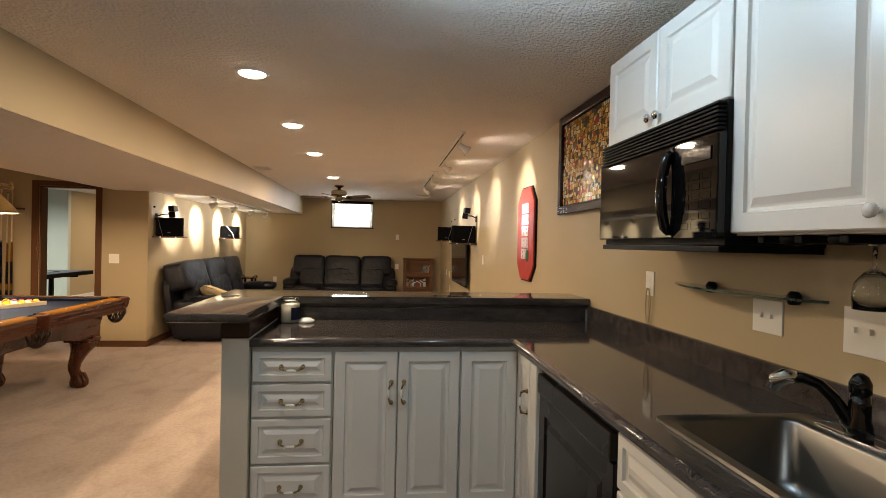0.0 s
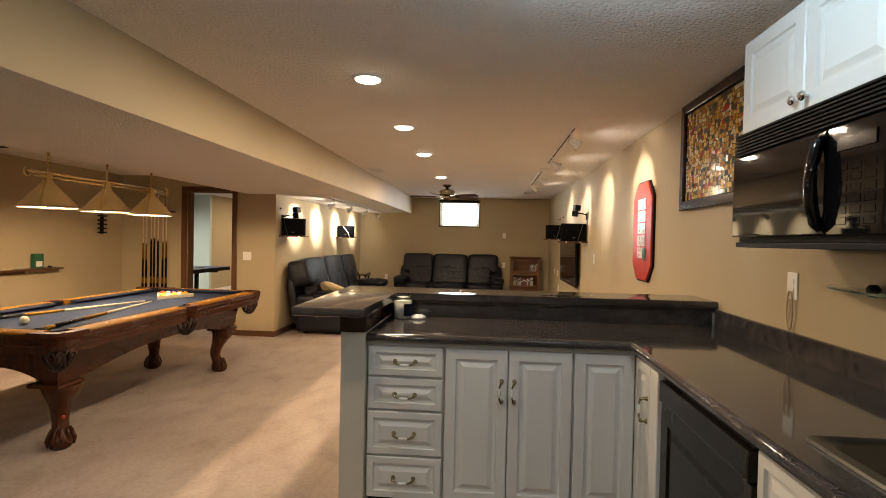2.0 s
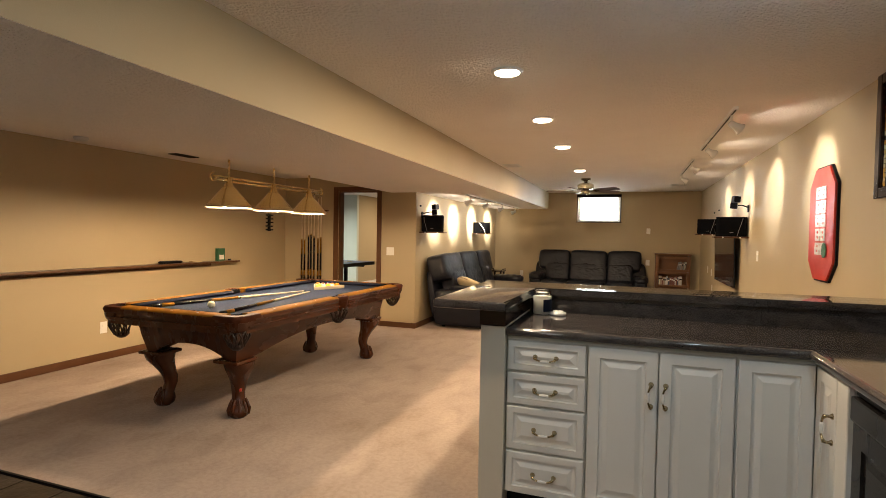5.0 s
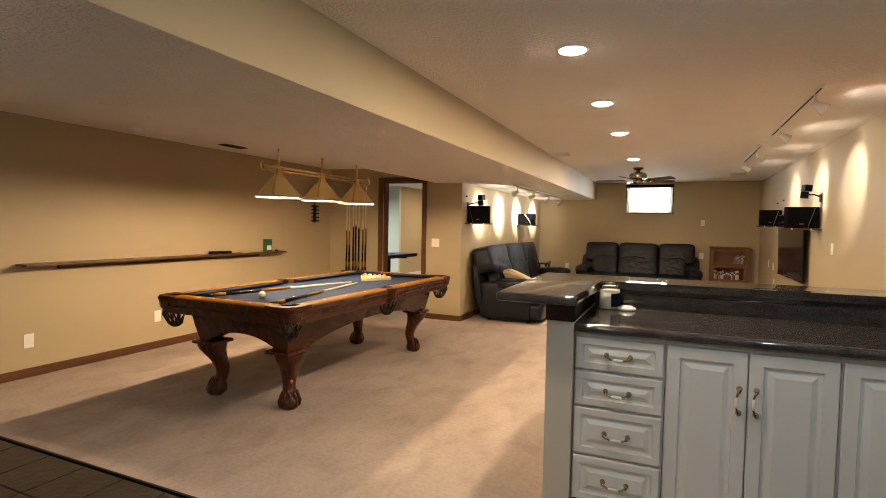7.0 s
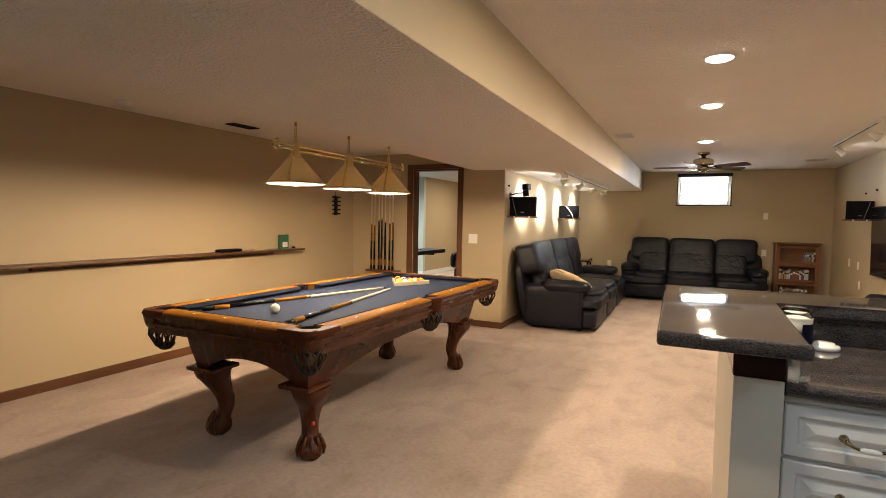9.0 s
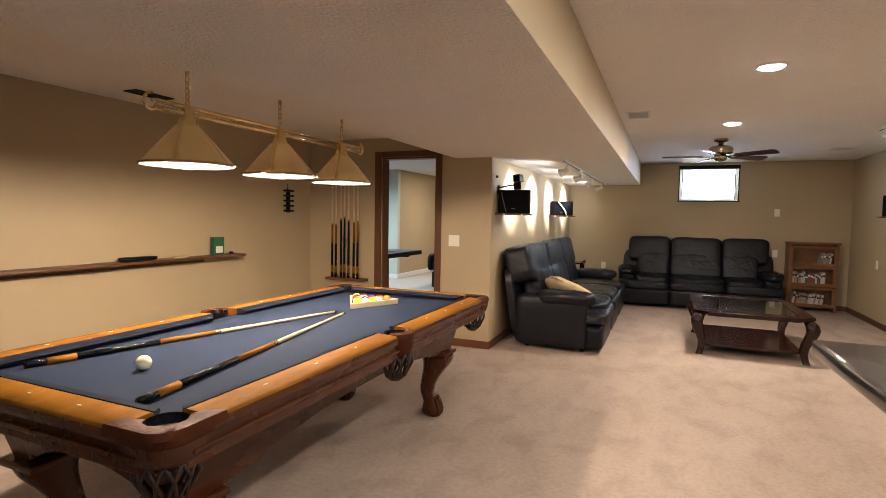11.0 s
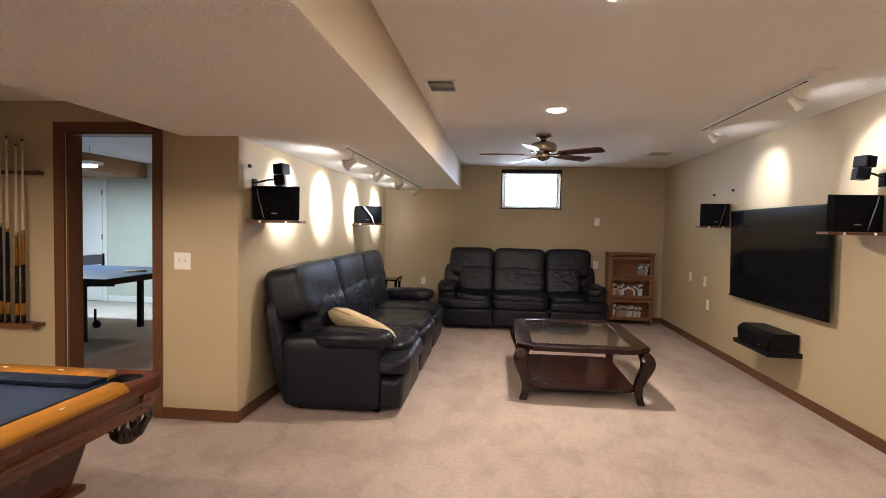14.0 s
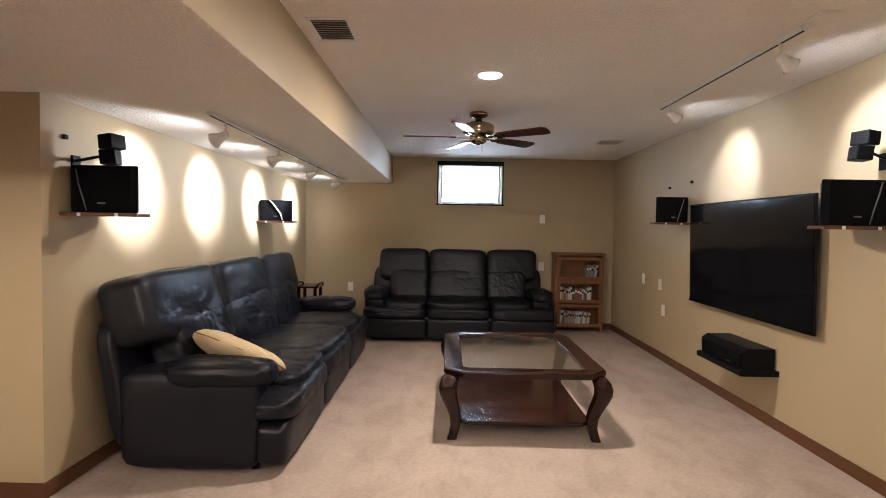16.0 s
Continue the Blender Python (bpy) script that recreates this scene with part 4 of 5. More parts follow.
def pool_rail(m, length):
    """A rail with its cushion; local x runs along it, y = 0 is the outer edge, +y points inwards."""
    prof = [(0.0, 0.755), (-0.006, 0.77), (-0.004, 0.79), (0.006, 0.80), (0.10, 0.804), (0.112, 0.80), (0.112, 0.755)]
    bar_mesh = extruded(prof, -length / 2, length / 2)
    bar_mesh.normal_update()
    for f in bar_mesh.faces:
        f.material_index = 1 if f.calc_center_median().y < 0.0005 else 0
    r = part("rail", moved(bar_mesh, m), (RAIL_WOOD, CHERRY), pool, "honey stained wooden rail with a dark outer edge", 50)
    ends = []
    for x, cut in ((-length / 2, 0.03), (length / 2, -0.03)):
        ends.append([(x + c * cut, y, z) for y, z, c in ((0.1125, 0.803, 0), (0.150, 0.796, 1), (0.160, 0.788, 1.2), (0.150, 0.772, 1), (0.1125, 0.767, 0))])
    part("cushion", moved(loft(ends), m), CUSHION, pool, "dark cloth covered cushion")
    for k in (-1, 0, 1):
        q = [(k * length / 4 + dx, 0.055 + dy) for dx, dy in ((-0.012, 0), (0, -0.004), (0.012, 0), (0, 0.004))]
        part("sight", moved(prism(q, 0.8022, 0.8042), m), PORCELAIN, r, "pearl diamond sight")


for s in (-1, 1):
    for k in (-1, 1):
        pool_rail(Matrix.Translation((PX + s * HX, PY + k * 0.6295, 0)) @ pose(0, 0, 0, 0, 0, 90 if s > 0 else -90), 1.081)
    pool_rail(Matrix.Translation((PX, PY + s * HY, 0)) @ pose(0, 0, 0, 0, 0, 180 if s > 0 else 0), 0.94)


def pool_pocket(x, y, ang, corner):
    """A leather pocket; ang: degrees of the outward direction."""
    m = Matrix.Translation((x, y, 0)) @ pose(0, 0, 0, 0, 0, ang)
    span = 106 if corner else 84
    rings = []
    c0, r0, flank = 0.104, 0.075, 0.115
    line = [(c0, -flank + (flank + c0 - r0) * i / 4) for i in range(4)] + [(c0 - r0 + r0 * math.cos(radians(9 * i)), c0 - r0 + r0 * math.sin(radians(9 * i))) for i in range(11)]
    line += [(y, x) for x, y in line[:4][::-1]]

    def rim(k, grow):
        """The outer edge at step k: a rounded square corner, or an arc at the middle of a side."""
        if not corner:
            a = radians(-span + 2 * span * k / 18)
            return (0.090 + grow) * math.cos(a), (0.090 + grow) * math.sin(a)
        px, py = line[k]
        px, py = (px + grow if px > c0 - r0 else px), (py + grow if py > c0 - r0 else py)
        return (px + py) * 0.70711, (py - px) * 0.70711

    for k in range(19):
        a = radians(-span + 2 * span * k / 18)
        R = (0.058 if corner else 0.050) + 0.004 * noise.noise(Vector((k * 0.9, x, y)))
        lip = 0.002 * noise.noise(Vector((k * 1.3, y, x)))
        inner, mid = (R * math.cos(a), R * math.sin(a)), rim(k, -0.02)
        mid = ((inner[0] + mid[0]) / 2, (inner[1] + mid[1]) / 2)
        rings.append([(*inner, 0.757), (*rim(k, -0.003), 0.757), (*rim(k, 0.004), 0.782), (*rim(k, -0.004), 0.801), (*mid, 0.8068 + lip), (*inner, 0.799 + lip)])
    collar = loft(rings)
    collar.faces.ensure_lookup_table()
    for k in range(5, len(collar.faces) - 2, 6):
        collar.faces[k].material_index = 1
    p = part("pocket", moved(collar, m), (POCKET, BLACK_MATT), pool, "brown leather pocket collar", 50)
    # the bed is not cut: this black cup paints the shade of a deep pocket
    part("hole", moved(lathe([(0.001, 0.7662), (0.052, 0.7668), (0.056, 0.785), (0.057, 0.796)], (0, 0, 0), 20, False), m), BLACK_MATT, p, "shallow black cup standing in for the shaded pocket opening")
    shield = []
    for z, o in ((0.7565, -0.002), (0.735, -0.004), (0.71, -0.010), (0.69, -0.022), (0.675, -0.040)):
        steps = range(2, 17) if corner else range(3, 16)
        shield.append([(*rim(k, o), z) for k in steps] + [(*rim(k, o - 0.014), z) for k in reversed(steps)])
    part("leather_shield", moved(loft(shield), m), CHERRY if corner else POCKET, p, "carved wooden pocket corner" if corner else "tooled leather pocket shield", 50)
    net = bmesh.new()
    for k in range(9):
        a = radians(-120 + 30 * k)
        b2 = a + radians(32)
        for u, v in ((a, b2), (b2, a)):
            tube([(0.082 * math.cos(u), 0.082 * math.sin(u), 0.70), (0.086 * math.cos((u + v) / 2), 0.086 * math.sin((u + v) / 2), 0.655), (0.05 * math.cos(v), 0.05 * math.sin(v), 0.585)], 0.006, 6, net)
    lathe([(0.010, 0.555), (0.028, 0.56), (0.05, 0.58), (0.054, 0.592), (0.03, 0.598)], (0, 0, 0), 14, True, net)
    part("pocket_net", moved(net, m), MESH_NET, p, "brown woven leather basket", True)


for sx in (-1, 1):
    for sy in (-1, 1):
        pool_pocket(PX + sx * (HX - 0.100), PY + sy * (HY - 0.100), math.degrees(math.atan2(sy, sx)), True)
    pool_pocket(PX + sx * (HX - 0.055), PY, 0 if sx > 0 else 180, False)


def pool_leg(sx, sy):
    lx = PX + (0.335 if sx > 0 else -0.362)
    rings = []
    rows = ((0.0, 0.052, 0.012), (0.016, 0.064, 0.012), (0.040, 0.069, 0.012), (0.070, 0.064, 0.010), (0.095, 0.050, 0.002), (0.125, 0.043, -0.010), (0.17, 0.043, -0.020), (0.22, 0.049, -0.016),
            (0.27, 0.057, -0.002), (0.32, 0.072, 0.016), (0.36, 0.088, 0.030), (0.395, 0.098, 0.034), (0.415, 0.100, 0.030))
    for z, r, o in rows:
        ring = []
        for k in range(20):
            a = 2 * math.pi * k / 20
            q = (abs(math.cos(a)) ** 3 + abs(math.sin(a)) ** 3) ** (-1 / 3)
            rr = r * q * (1 + (0.05 * math.cos(5 * a + 1) if z < 0.08 else 0.0))
            ring.append((lx + sx * o + rr * math.cos(a), PY + sy * (0.985 + o) + rr * math.sin(a), z))
        rings.append(ring)
    leg = part("leg", loft(rings), CHERRY, pool, "turned cabriole leg with ball-and-claw foot", 60)
    cx, cy = lx + sx * 0.012, PY + sy * 1.035
    part("leg_cap", box(cx - 0.108, cx + 0.108, cy - 0.108, cy + 0.108, 0.4155, 0.442, 0.010), CHERRY, leg, "moulded leg cap")
    claw = bmesh.new()
    for k in range(5):
        a = math.atan2(sy, sx) + radians(-70 + 35 * k)
        d = Vector((math.cos(a), math.sin(a), 0))
        c = Vector((lx, PY + sy * 0.985, 0))
        tube([c + d * 0.05 + Vector((0, 0, 0.13)), c + d * 0.066 + Vector((0, 0, 0.095)), c + d * 0.079 + Vector((0, 0, 0.055)), c + d * 0.075 + Vector((0, 0, 0.014))], [0.008, 0.011, 0.012, 0.006], 8, claw)
    part("claw", claw, CHERRY, leg, "carved claw", True)


for sx in (-1, 1):
    for sy in (-1, 1):
        pool_leg(sx, sy)
part("sticker", puff(-2.716, -2.700, 3.378, 3.404, 0.194, 0.220, 2.2, 4), RED, pool, "round red sticker on the leg", True)

# balls, rack, cues on the cloth
BED = 0.7655
BALL = 0.0286
COLOURS = {"yellow": (0.75, 0.50, 0.03), "blue": (0.02, 0.05, 0.30), "red": (0.55, 0.02, 0.02), "purple": (0.10, 0.02, 0.18), "orange": (0.75, 0.20, 0.02), "green": (0.01, 0.16, 0.06),
           "maroon": (0.22, 0.02, 0.03), "black": (0.01, 0.01, 0.01), "ivory": (0.80, 0.72, 0.50)}
BALLS = {k: material("ball_" + k, v, 0.08, var=0.02, grain=0.0, coat=0.5) for k, v in COLOURS.items()}


def ball(x, y, colour, striped):
    t = thing("pool_ball", (x, y, BED + BALL), "glossy %s pool ball%s" % (colour, " with a white band" if striped else ""), "ball", "racked pool balls")
    bm = bmesh.new()
    bmesh.ops.create_uvsphere(bm, u_segments=24, v_segments=16, radius=BALL)
    for f in bm.faces:
        if striped and abs(f.calc_center_median().z) > BALL * 0.55:
            f.material_index = 1
    off = OFFSET[t]
    bmesh.ops.translate(bm, vec=off, verts=bm.verts)
    o = part("sphere", bm, (BALLS[colour], BALLS["ivory"]), t, "", True)
    o.rotation_euler = (rng.uniform(0, 3), rng.uniform(0, 3), 0)
    return t


cue_ball = thing("cue_ball", (-3.115, 3.53, BED + BALL), "ivory white cue ball on blue cloth", "ball")
bm = bmesh.new()
bmesh.ops.create_uvsphere(bm, u_segments=24, v_segments=16, radius=BALL)
bmesh.ops.translate(bm, vec=(-3.115, 3.53, BED + BALL), verts=bm.verts)
part("sphere", bm, BALLS["ivory"], cue_ball, "", True)
order = ("yellow", "orange", "ivory", "red", "black", "yellow", "maroon", "ivory", "red", "orange", "yellow", "maroon", "blue", "red", "orange")
i = 0
RX, RY = -3.155, 5.17
RM = Matrix.Translation((RX, RY, 0)) @ pose(0, 0, 0, 0, 0, 4)
for r in range(5):
    for c in range(r + 1):
        p = RM @ Vector(((c - r / 2) * 2.02 * BALL, -0.13 + r * 1.75 * BALL + 0.03, 0))
        ball(p.x, p.y, order[i], i % 2 == 1)
        i += 1
rack = thing("triangle_rack", (RX, RY, BED), "light wooden triangle rack around the balls", "rack")
tri = [(0.0, -0.192), (0.187, 0.132), (-0.187, 0.132)]
for k in range(3):
    a, c = Vector(tri[k]), Vector(tri[(k + 1) % 3])
    d = (c - a).normalized()
    n = Vector((d.y, -d.x))
    q = [a, c, c - n * 0.012 - d * 0.018, a - n * 0.012 + d * 0.018]
    part("side", moved(prism([(v.x, v.y) for v in q], BED, BED + 0.034, bevel=0.003), RM), CUE_MAPLE, rack)


def cue(name, butt, tip, label, group, sleeve=None):
    """A pool cue from its butt to its tip."""
    t = thing(name, butt, label, "cue", group)
    a, d = Vector(butt), Vector(tip) - Vector(butt)
    spans = (("bumper", 0, 0.045, 0.0145, 0.0145, BLACK), ("butt_sleeve", 0.0451, 0.11, 0.0145, 0.014, sleeve or RAIL_WOOD), ("wrap", 0.1101, 0.32, 0.014, 0.0125, BLACK if sleeve else BLACK_MATT),
             ("forearm", 0.3201, 0.49, 0.0125, 0.0105, RAIL_WOOD if sleeve else CUSHION), ("joint", 0.4901, 0.51, 0.0108, 0.0105, BRASS), ("shaft", 0.5101, 0.99, 0.0102, 0.0066, CUE_MAPLE), ("tip", 0.9901, 1, 0.0066, 0.006, CUSHION))
    for n, f0, f1, r0, r1, mt in spans:
        part(n, tube([a + d * f0, a + d * (f0 + f1) / 2, a + d * f1], [r0, (r0 + r1) / 2, r1], 12), mt, t, "", True)
    return t


cue("pool_cue", (-3.515, 3.345, BED + 0.0146), (-3.155, 4.84, BED + 0.007), "two-piece pool cue with dark butt lying on the cloth", "cues on the table", RAIL_WOOD)
cue("pool_cue", (-2.79, 3.268, BED + 0.0146), (-3.082, 4.82, BED + 0.007), "two-piece pool cue with dark butt lying on the cloth", "cues on the table", RAIL_WOOD)

# pool lamp
plamp = thing("pool_table_lamp", (-3.25, 4.45, 1.82), "polished brass billiard lamp with three cone shades", "pendant lamp")
LX = -3.25
for dz in (0.0, 0.028):
    part("rod", tube([(LX, 3.70, 1.788 + dz), (LX, 5.24, 1.788 + dz)], 0.010, 12), BRASS, plamp, "", True)
for y, s in ((3.69, -1), (5.25, 1)):
    scroll = [(LX, y + s * 0.042 * math.sin(a) * (1 - a / 9), 1.803 + 0.042 * math.cos(a) * (1 - a / 9)) for a in [0.5 * k for k in range(14)]]
    part("scroll", tube(scroll, 0.007, 10), BRASS, plamp, "", True)
for y in (3.86, 4.45, 5.03):
    chain = bmesh.new()
    for k in range(6):
        r = [(LX + (0.009 * math.cos(a) if k % 2 else 0), y + (0.009 * math.cos(a) if not k % 2 else 0), 1.838 + k * 0.024 + 0.015 * math.sin(a)) for a in [2 * math.pi * q / 10 for q in range(11)]]
        tube(r, 0.0032, 6, chain)
    part("chain", chain, BRASS, plamp, "", True)
    part("hook", lathe([(0.010, 1.9695), (0.010, 1.964), (0.005, 1.958), (0.003, 1.945)], (LX, y, 0), 12), BRASS, plamp, "", True)
for y in (3.86, 4.45, 5.03):
    part("socket", lathe([(0.012, 1.815), (0.026, 1.81), (0.028, 1.77), (0.036, 1.765), (0.038, 1.745), (0.05, 1.735)], (LX, y, 0), 20), BRASS, plamp, "", True)
    sh = part("shade", lathe([(0.05, 1.737), (0.056, 1.728), (0.186, 1.578), (0.1905, 1.576), (0.1925, 1.572), (0.1925, 1.566), (0.187, 1.566)], (LX, y, 0), 48, False), SHADE, plamp, "brass cone shade", 50)
    part("lining", lathe([(0.02, 1.727), (0.052, 1.722), (0.183, 1.573), (0.1868, 1.5665)], (LX, y, 0), 48, False), REFLECTOR, sh, "white enamel lining", True)
    part("rim", lathe([(0.1927, 1.575), (0.1955, 1.572), (0.1955, 1.563), (0.188, 1.563), (0.188, 1.5655)], (LX, y, 0), 48, False), ANTIQUE, sh, "dark brass rim", True)
    part("bulb", lathe([(0.001, 1.625), (0.02, 1.628), (0.030, 1.645), (0.026, 1.665), (0.014, 1.68), (0.013, 1.72)], (LX, y, 0), 16, False), LIT, sh, "glowing bulb", True)

# west wall ledge and cue rack
ledge = thing("wall_ledge", (WW, 4.5, 0.95), "narrow stained oak drink ledge on the wall", "shelf")
part("board", box(WW, WW + 0.16, 2.93, 6.07, 0.952, 0.972, 0.004), OAK_LONG, ledge)
part("cleat", box(WW, WW + 0.045, 3.25, 5.67, 0.915, 0.9515, 0.003), OAK_LONG, ledge)
bx = thing("black_case", (-5.14, 5.02, 0.972), "low black plastic case lying on the ledge", "case")
part("case", puff(-5.18, -5.10, 4.87, 5.17, 0.9725, 1.004, 8, 5), BLACK_MATT, bx, "", True)
cd = thing("card_deck", (-5.14, 5.38, 0.972), "small flat tan box lying on the ledge", "box")
part("deck", box(-5.17, -5.10, 5.32, 5.46, 0.9725, 0.985, 0.002), PILLOW, cd)
gb = thing("green_box", (-5.14, 5.83, 0.972), "small green printed card box standing on the ledge", "box")
part("carton", box(-5.18, -5.13, 5.765, 5.885, 0.9725, 1.135, 0.003), GREEN, gb)
part("print_band", box(-5.1299, -5.1285, 5.785, 5.865, 0.99, 1.05), PLATE, gb, "pale printed band")
wb = thing("chalk_block", (-5.14, 5.98, 0.972), "small dark chalk block on the ledge", "chalk")
part("cube", box(-5.155, -5.125, 5.965, 5.995, 0.9725, 0.992, 0.003), CLOTH, wb)
hold = thing("ball_holder", (WW, 6.85, 1.4), "black notched wall holder", "holder")
part("spine", box(WW, WW + 0.03, 6.835, 6.875, 1.375, 1.63, 0.004), BLACK_MATT, hold)
for k in range(5):
    part("prong", box(WW + 0.0005, WW + 0.045, 6.79, 6.92, 1.385 + k * 0.055, 1.405 + k * 0.055, 0.004), BLACK_MATT, hold)
part("hook", tube([(WW + 0.005, 6.855, 1.63), (WW + 0.012, 6.855, 1.66), (WW + 0.005, 6.855, 1.69)], 0.004, 8), BLACK_MATT, hold)
crk = thing("cue_rack", (-4.655, YC, 0.62), "stained oak wall rack for pool cues", "rack")
part("base_shelf", box(-4.91, -4.40, YC - 0.11, YC, 0.615, 0.645, 0.005), OAK_LONG, crk)
part("top_bar", box(-4.91, -4.40, YC - 0.06, YC, 1.69, 1.715, 0.004), OAK_LONG, crk)
for k, (x, top) in enumerate(((-4.84, 1.86), (-4.79, 1.84), (-4.72, 1.98), (-4.675, 2.02), (-4.62, 1.95), (-4.55, 1.90), (-4.50, 1.93))):
    cue("pool_cue", (x, YC - 0.072, 0.6455), (x, YC - 0.068, top), "pool cue with wrapped butt standing in the wall rack", "cues in the rack", RAIL_WOOD if k in (0, 1, 5, 6) else None)
wall_plate((-3.36, YC, 1.11), 0, 0.12, 0.118, toggles=2)
wall_plate((WW, 3.02, 0.31), 90, outlet=True)
wall_plate((WW, 4.23, 0.34), 90, outlet=True)
wall_plate((0.314, YN, 1.51), 0)
wall_plate((0.314, YN, 0.855), 0, outlet=True)
wall_plate((-2.33, YN, 0.53), 0, outlet=True)
wall_plate((WX, 10.85, 0.815), -90, outlet=True)
wall_plate((WX, 10.38, 0.795), -90)
wall_plate((WX, 10.28, 0.53), -90, outlet=True)
wall_plate((WX, 7.0, 1.19), -90)


# ---- living room ----
def padded(x0, x1, y0, y1, z0, z1, power, cuts, wrinkle, seed, freq, crease, focus):
    """A padded block with soft waves and thin gathered creases, deepest round focus (x, z as shares of the half sizes)."""
    bm = puff(x0, x1, y0, y1, z0, z1, power, cuts, wrinkle, seed, None, freq)
    bm.normal_update()
    cx, cz, hx, hz = (x0 + x1) / 2, (z0 + z1) / 2, (x1 - x0) / 2, (z1 - z0) / 2
    shift = []
    for v in bm.verts:
        u, w = (v.co.x - cx) / hx - focus[0], (v.co.z - cz) / hz - focus[1]
        warp = noise.noise(Vector((v.co.x * 6, v.co.y * 6, v.co.z * 6 + seed)))
        p = Vector((v.co.x * 9 + w * 2.2 + warp * 1.1, v.co.y * 5 + seed, v.co.z * 6 - u * 2.6 + warp))
        ridge = (1 - abs(noise.noise(p))) ** 9 + 0.6 * (1 - abs(noise.noise(p * 1.9))) ** 9
        shift.append(v.normal * -crease * ridge * math.exp(-1.1 * (u * u + w * w)))
    for v, d in zip(bm.verts, shift):
        v.co += d
    return bm


def sofa(length, m, label, seed, over):
    """A three-seat recliner sofa; local x along it, front towards -y. Seats and footrests run the full length in front of the arms."""
    t = thing("recliner_sofa", (0, 0, 0), label, "sofa", "leather sofas")
    h, aw = length / 2, 0.25
    part("base", box(-h + aw - 0.03, h - aw + 0.03, -0.40, 0.38, 0.045, 0.30, 0.03), LEATHER, t, "", 40)
    part("back_panel", moved(puff(-h + 0.012, h - 0.012, -0.06, 0.06, 0, 0.80, 8, 12, 0.004, seed), Matrix.Translation((0, 0.40, 0.08)) @ pose(0, 0, 0, -9, 0, 0)), LEATHER, t, "", True)
    w, third = (length - 2 * aw) / 3, length / 3
    for k in range(3):
        x0, x1 = -h + aw + k * w, -h + aw + (k + 1) * w
        f0, f1 = -h + k * third, -h + (k + 1) * third
        s0, s1 = (x0 if k == 0 else f0), (x1 if k == 2 else f1)
        a, c = seed + 3 * k, seed + 7 * k + 1.5
        part("footrest", puff(f0 + 0.004, f1 - 0.004, -0.487, -0.31, 0.05, 0.29, 8, 12, 0.006, a), LEATHER, t, "", True)
        part("seat_roll", padded(f0 + 0.003, f1 - 0.003, -0.525, -0.25, 0.275, 0.43, 4, 20, 0.010, c, 8, 0.010, (0, 0.6)), LEATHER, t, "", True)
        part("seat_cushion", padded(s0 + 0.003, s1 - 0.003, -0.49, 0.22, 0.35, 0.50, 5, 22, 0.012, a + 2, 6, 0.012, (0, 1.0)), LEATHER, t, "padded seat cushion", True)
        b0, b1 = s0 + 0.002, s1 - 0.002
        part("lumbar_cushion", moved(padded(b0, b1, -0.095, 0.15, -0.21, 0.20, 6.0, 30, 0.010, c + 4, 4, 0.013, (0.1, 0.2)), Matrix.Translation((0, 0.26, 0.615)) @ pose(0, 0, 0, -15, 0, 0)), LEATHER, t, "", True)
        e0, e1 = (x0 - over if k == 0 else f0), (x1 + over if k == 2 else f1)
        part("back_cushion", moved(padded(e0 + 0.003, e1 - 0.003, -0.165, 0.155, -0.19, 0.225, 6.5, 26, 0.008, a + 5, 3, 0.009, (0.0, -0.7)), Matrix.Translation((0, 0.405, 0.845)) @ pose(0, 0, 0, -14, 0, 0)), LEATHER, t, "padded head cushion", True)
    for s in (-1, 1):
        x0, x1 = (h - aw, h) if s > 0 else (-h, -h + aw)
        arm = part("armrest", puff(x0, x1, -0.33, 0.42, 0.03, 0.56, 10, 10, 0.004, seed + s), LEATHER, t, "", True)
        part("arm_pad", padded(x0 - 0.025, x1 + 0.025, -0.39, 0.22, 0.46, 0.622, 3.0, 20, 0.010, seed + s * 2, 7, 0.012, (0, 0.5)), LEATHER, arm, "padded arm top", True)
        for y in (-0.28, 0.3):
            part("foot", lathe([(0.022, 0), (0.026, 0.02), (0.026, 0.05)], (s * (h - 0.12), y, 0), 12), BLACK_MATT, t)
    t.matrix_basis = m
    return t


sofa(2.28, Matrix.Translation((-0.85, 11.36, 0)), "navy black leather three-seat recliner sofa under the window", 1.0, 0.15)
sofa(2.86, Matrix.Translation((-2.34, 8.95, 0)) @ pose(0, 0, 0, 0, 0, 90), "navy black leather three-seat recliner sofa along the wall", 21.0, 0.22)
pil = thing("throw_pillow", (-2.33, 7.93, 0.6), "tan canvas throw pillow with brown piping leaning on the arm", "pillow")
pm = Matrix.Translation((-2.25, 7.91, 0.575)) @ pose(0, 0, 0, 0, 24, 0) @ pose(0, 0, 0, -26, 0, 8) @ Matrix.Scale(1.2, 4)
own = puff(-0.24, 0.24, -0.20, 0.20, -0.065, 0.065, 2.2, 12, 0.008, 3)
for v in own.verts:
    e = max(abs(v.co.x) / 0.24, abs(v.co.y) / 0.20)
    v.co.x *= 1 + 0.10 * (abs(v.co.x * v.co.y) / 0.048)
    v.co.y *= 1 + 0.12 * (abs(v.co.x * v.co.y) / 0.048)
part("cover", moved(own, pm), PILLOW, pil, "", True)
edge = [(0.236 * (abs(math.cos(a)) ** 0.55) * (1 if math.cos(a) > 0 else -1), 0.197 * (abs(math.sin(a)) ** 0.55) * (1 if math.sin(a) > 0 else -1), 0) for a in [2 * math.pi * k / 48 for k in range(49)]]
part("piping", moved(tube(edge, 0.0035, 6), pm), CASEWOOD, pil, "brown piping", True)

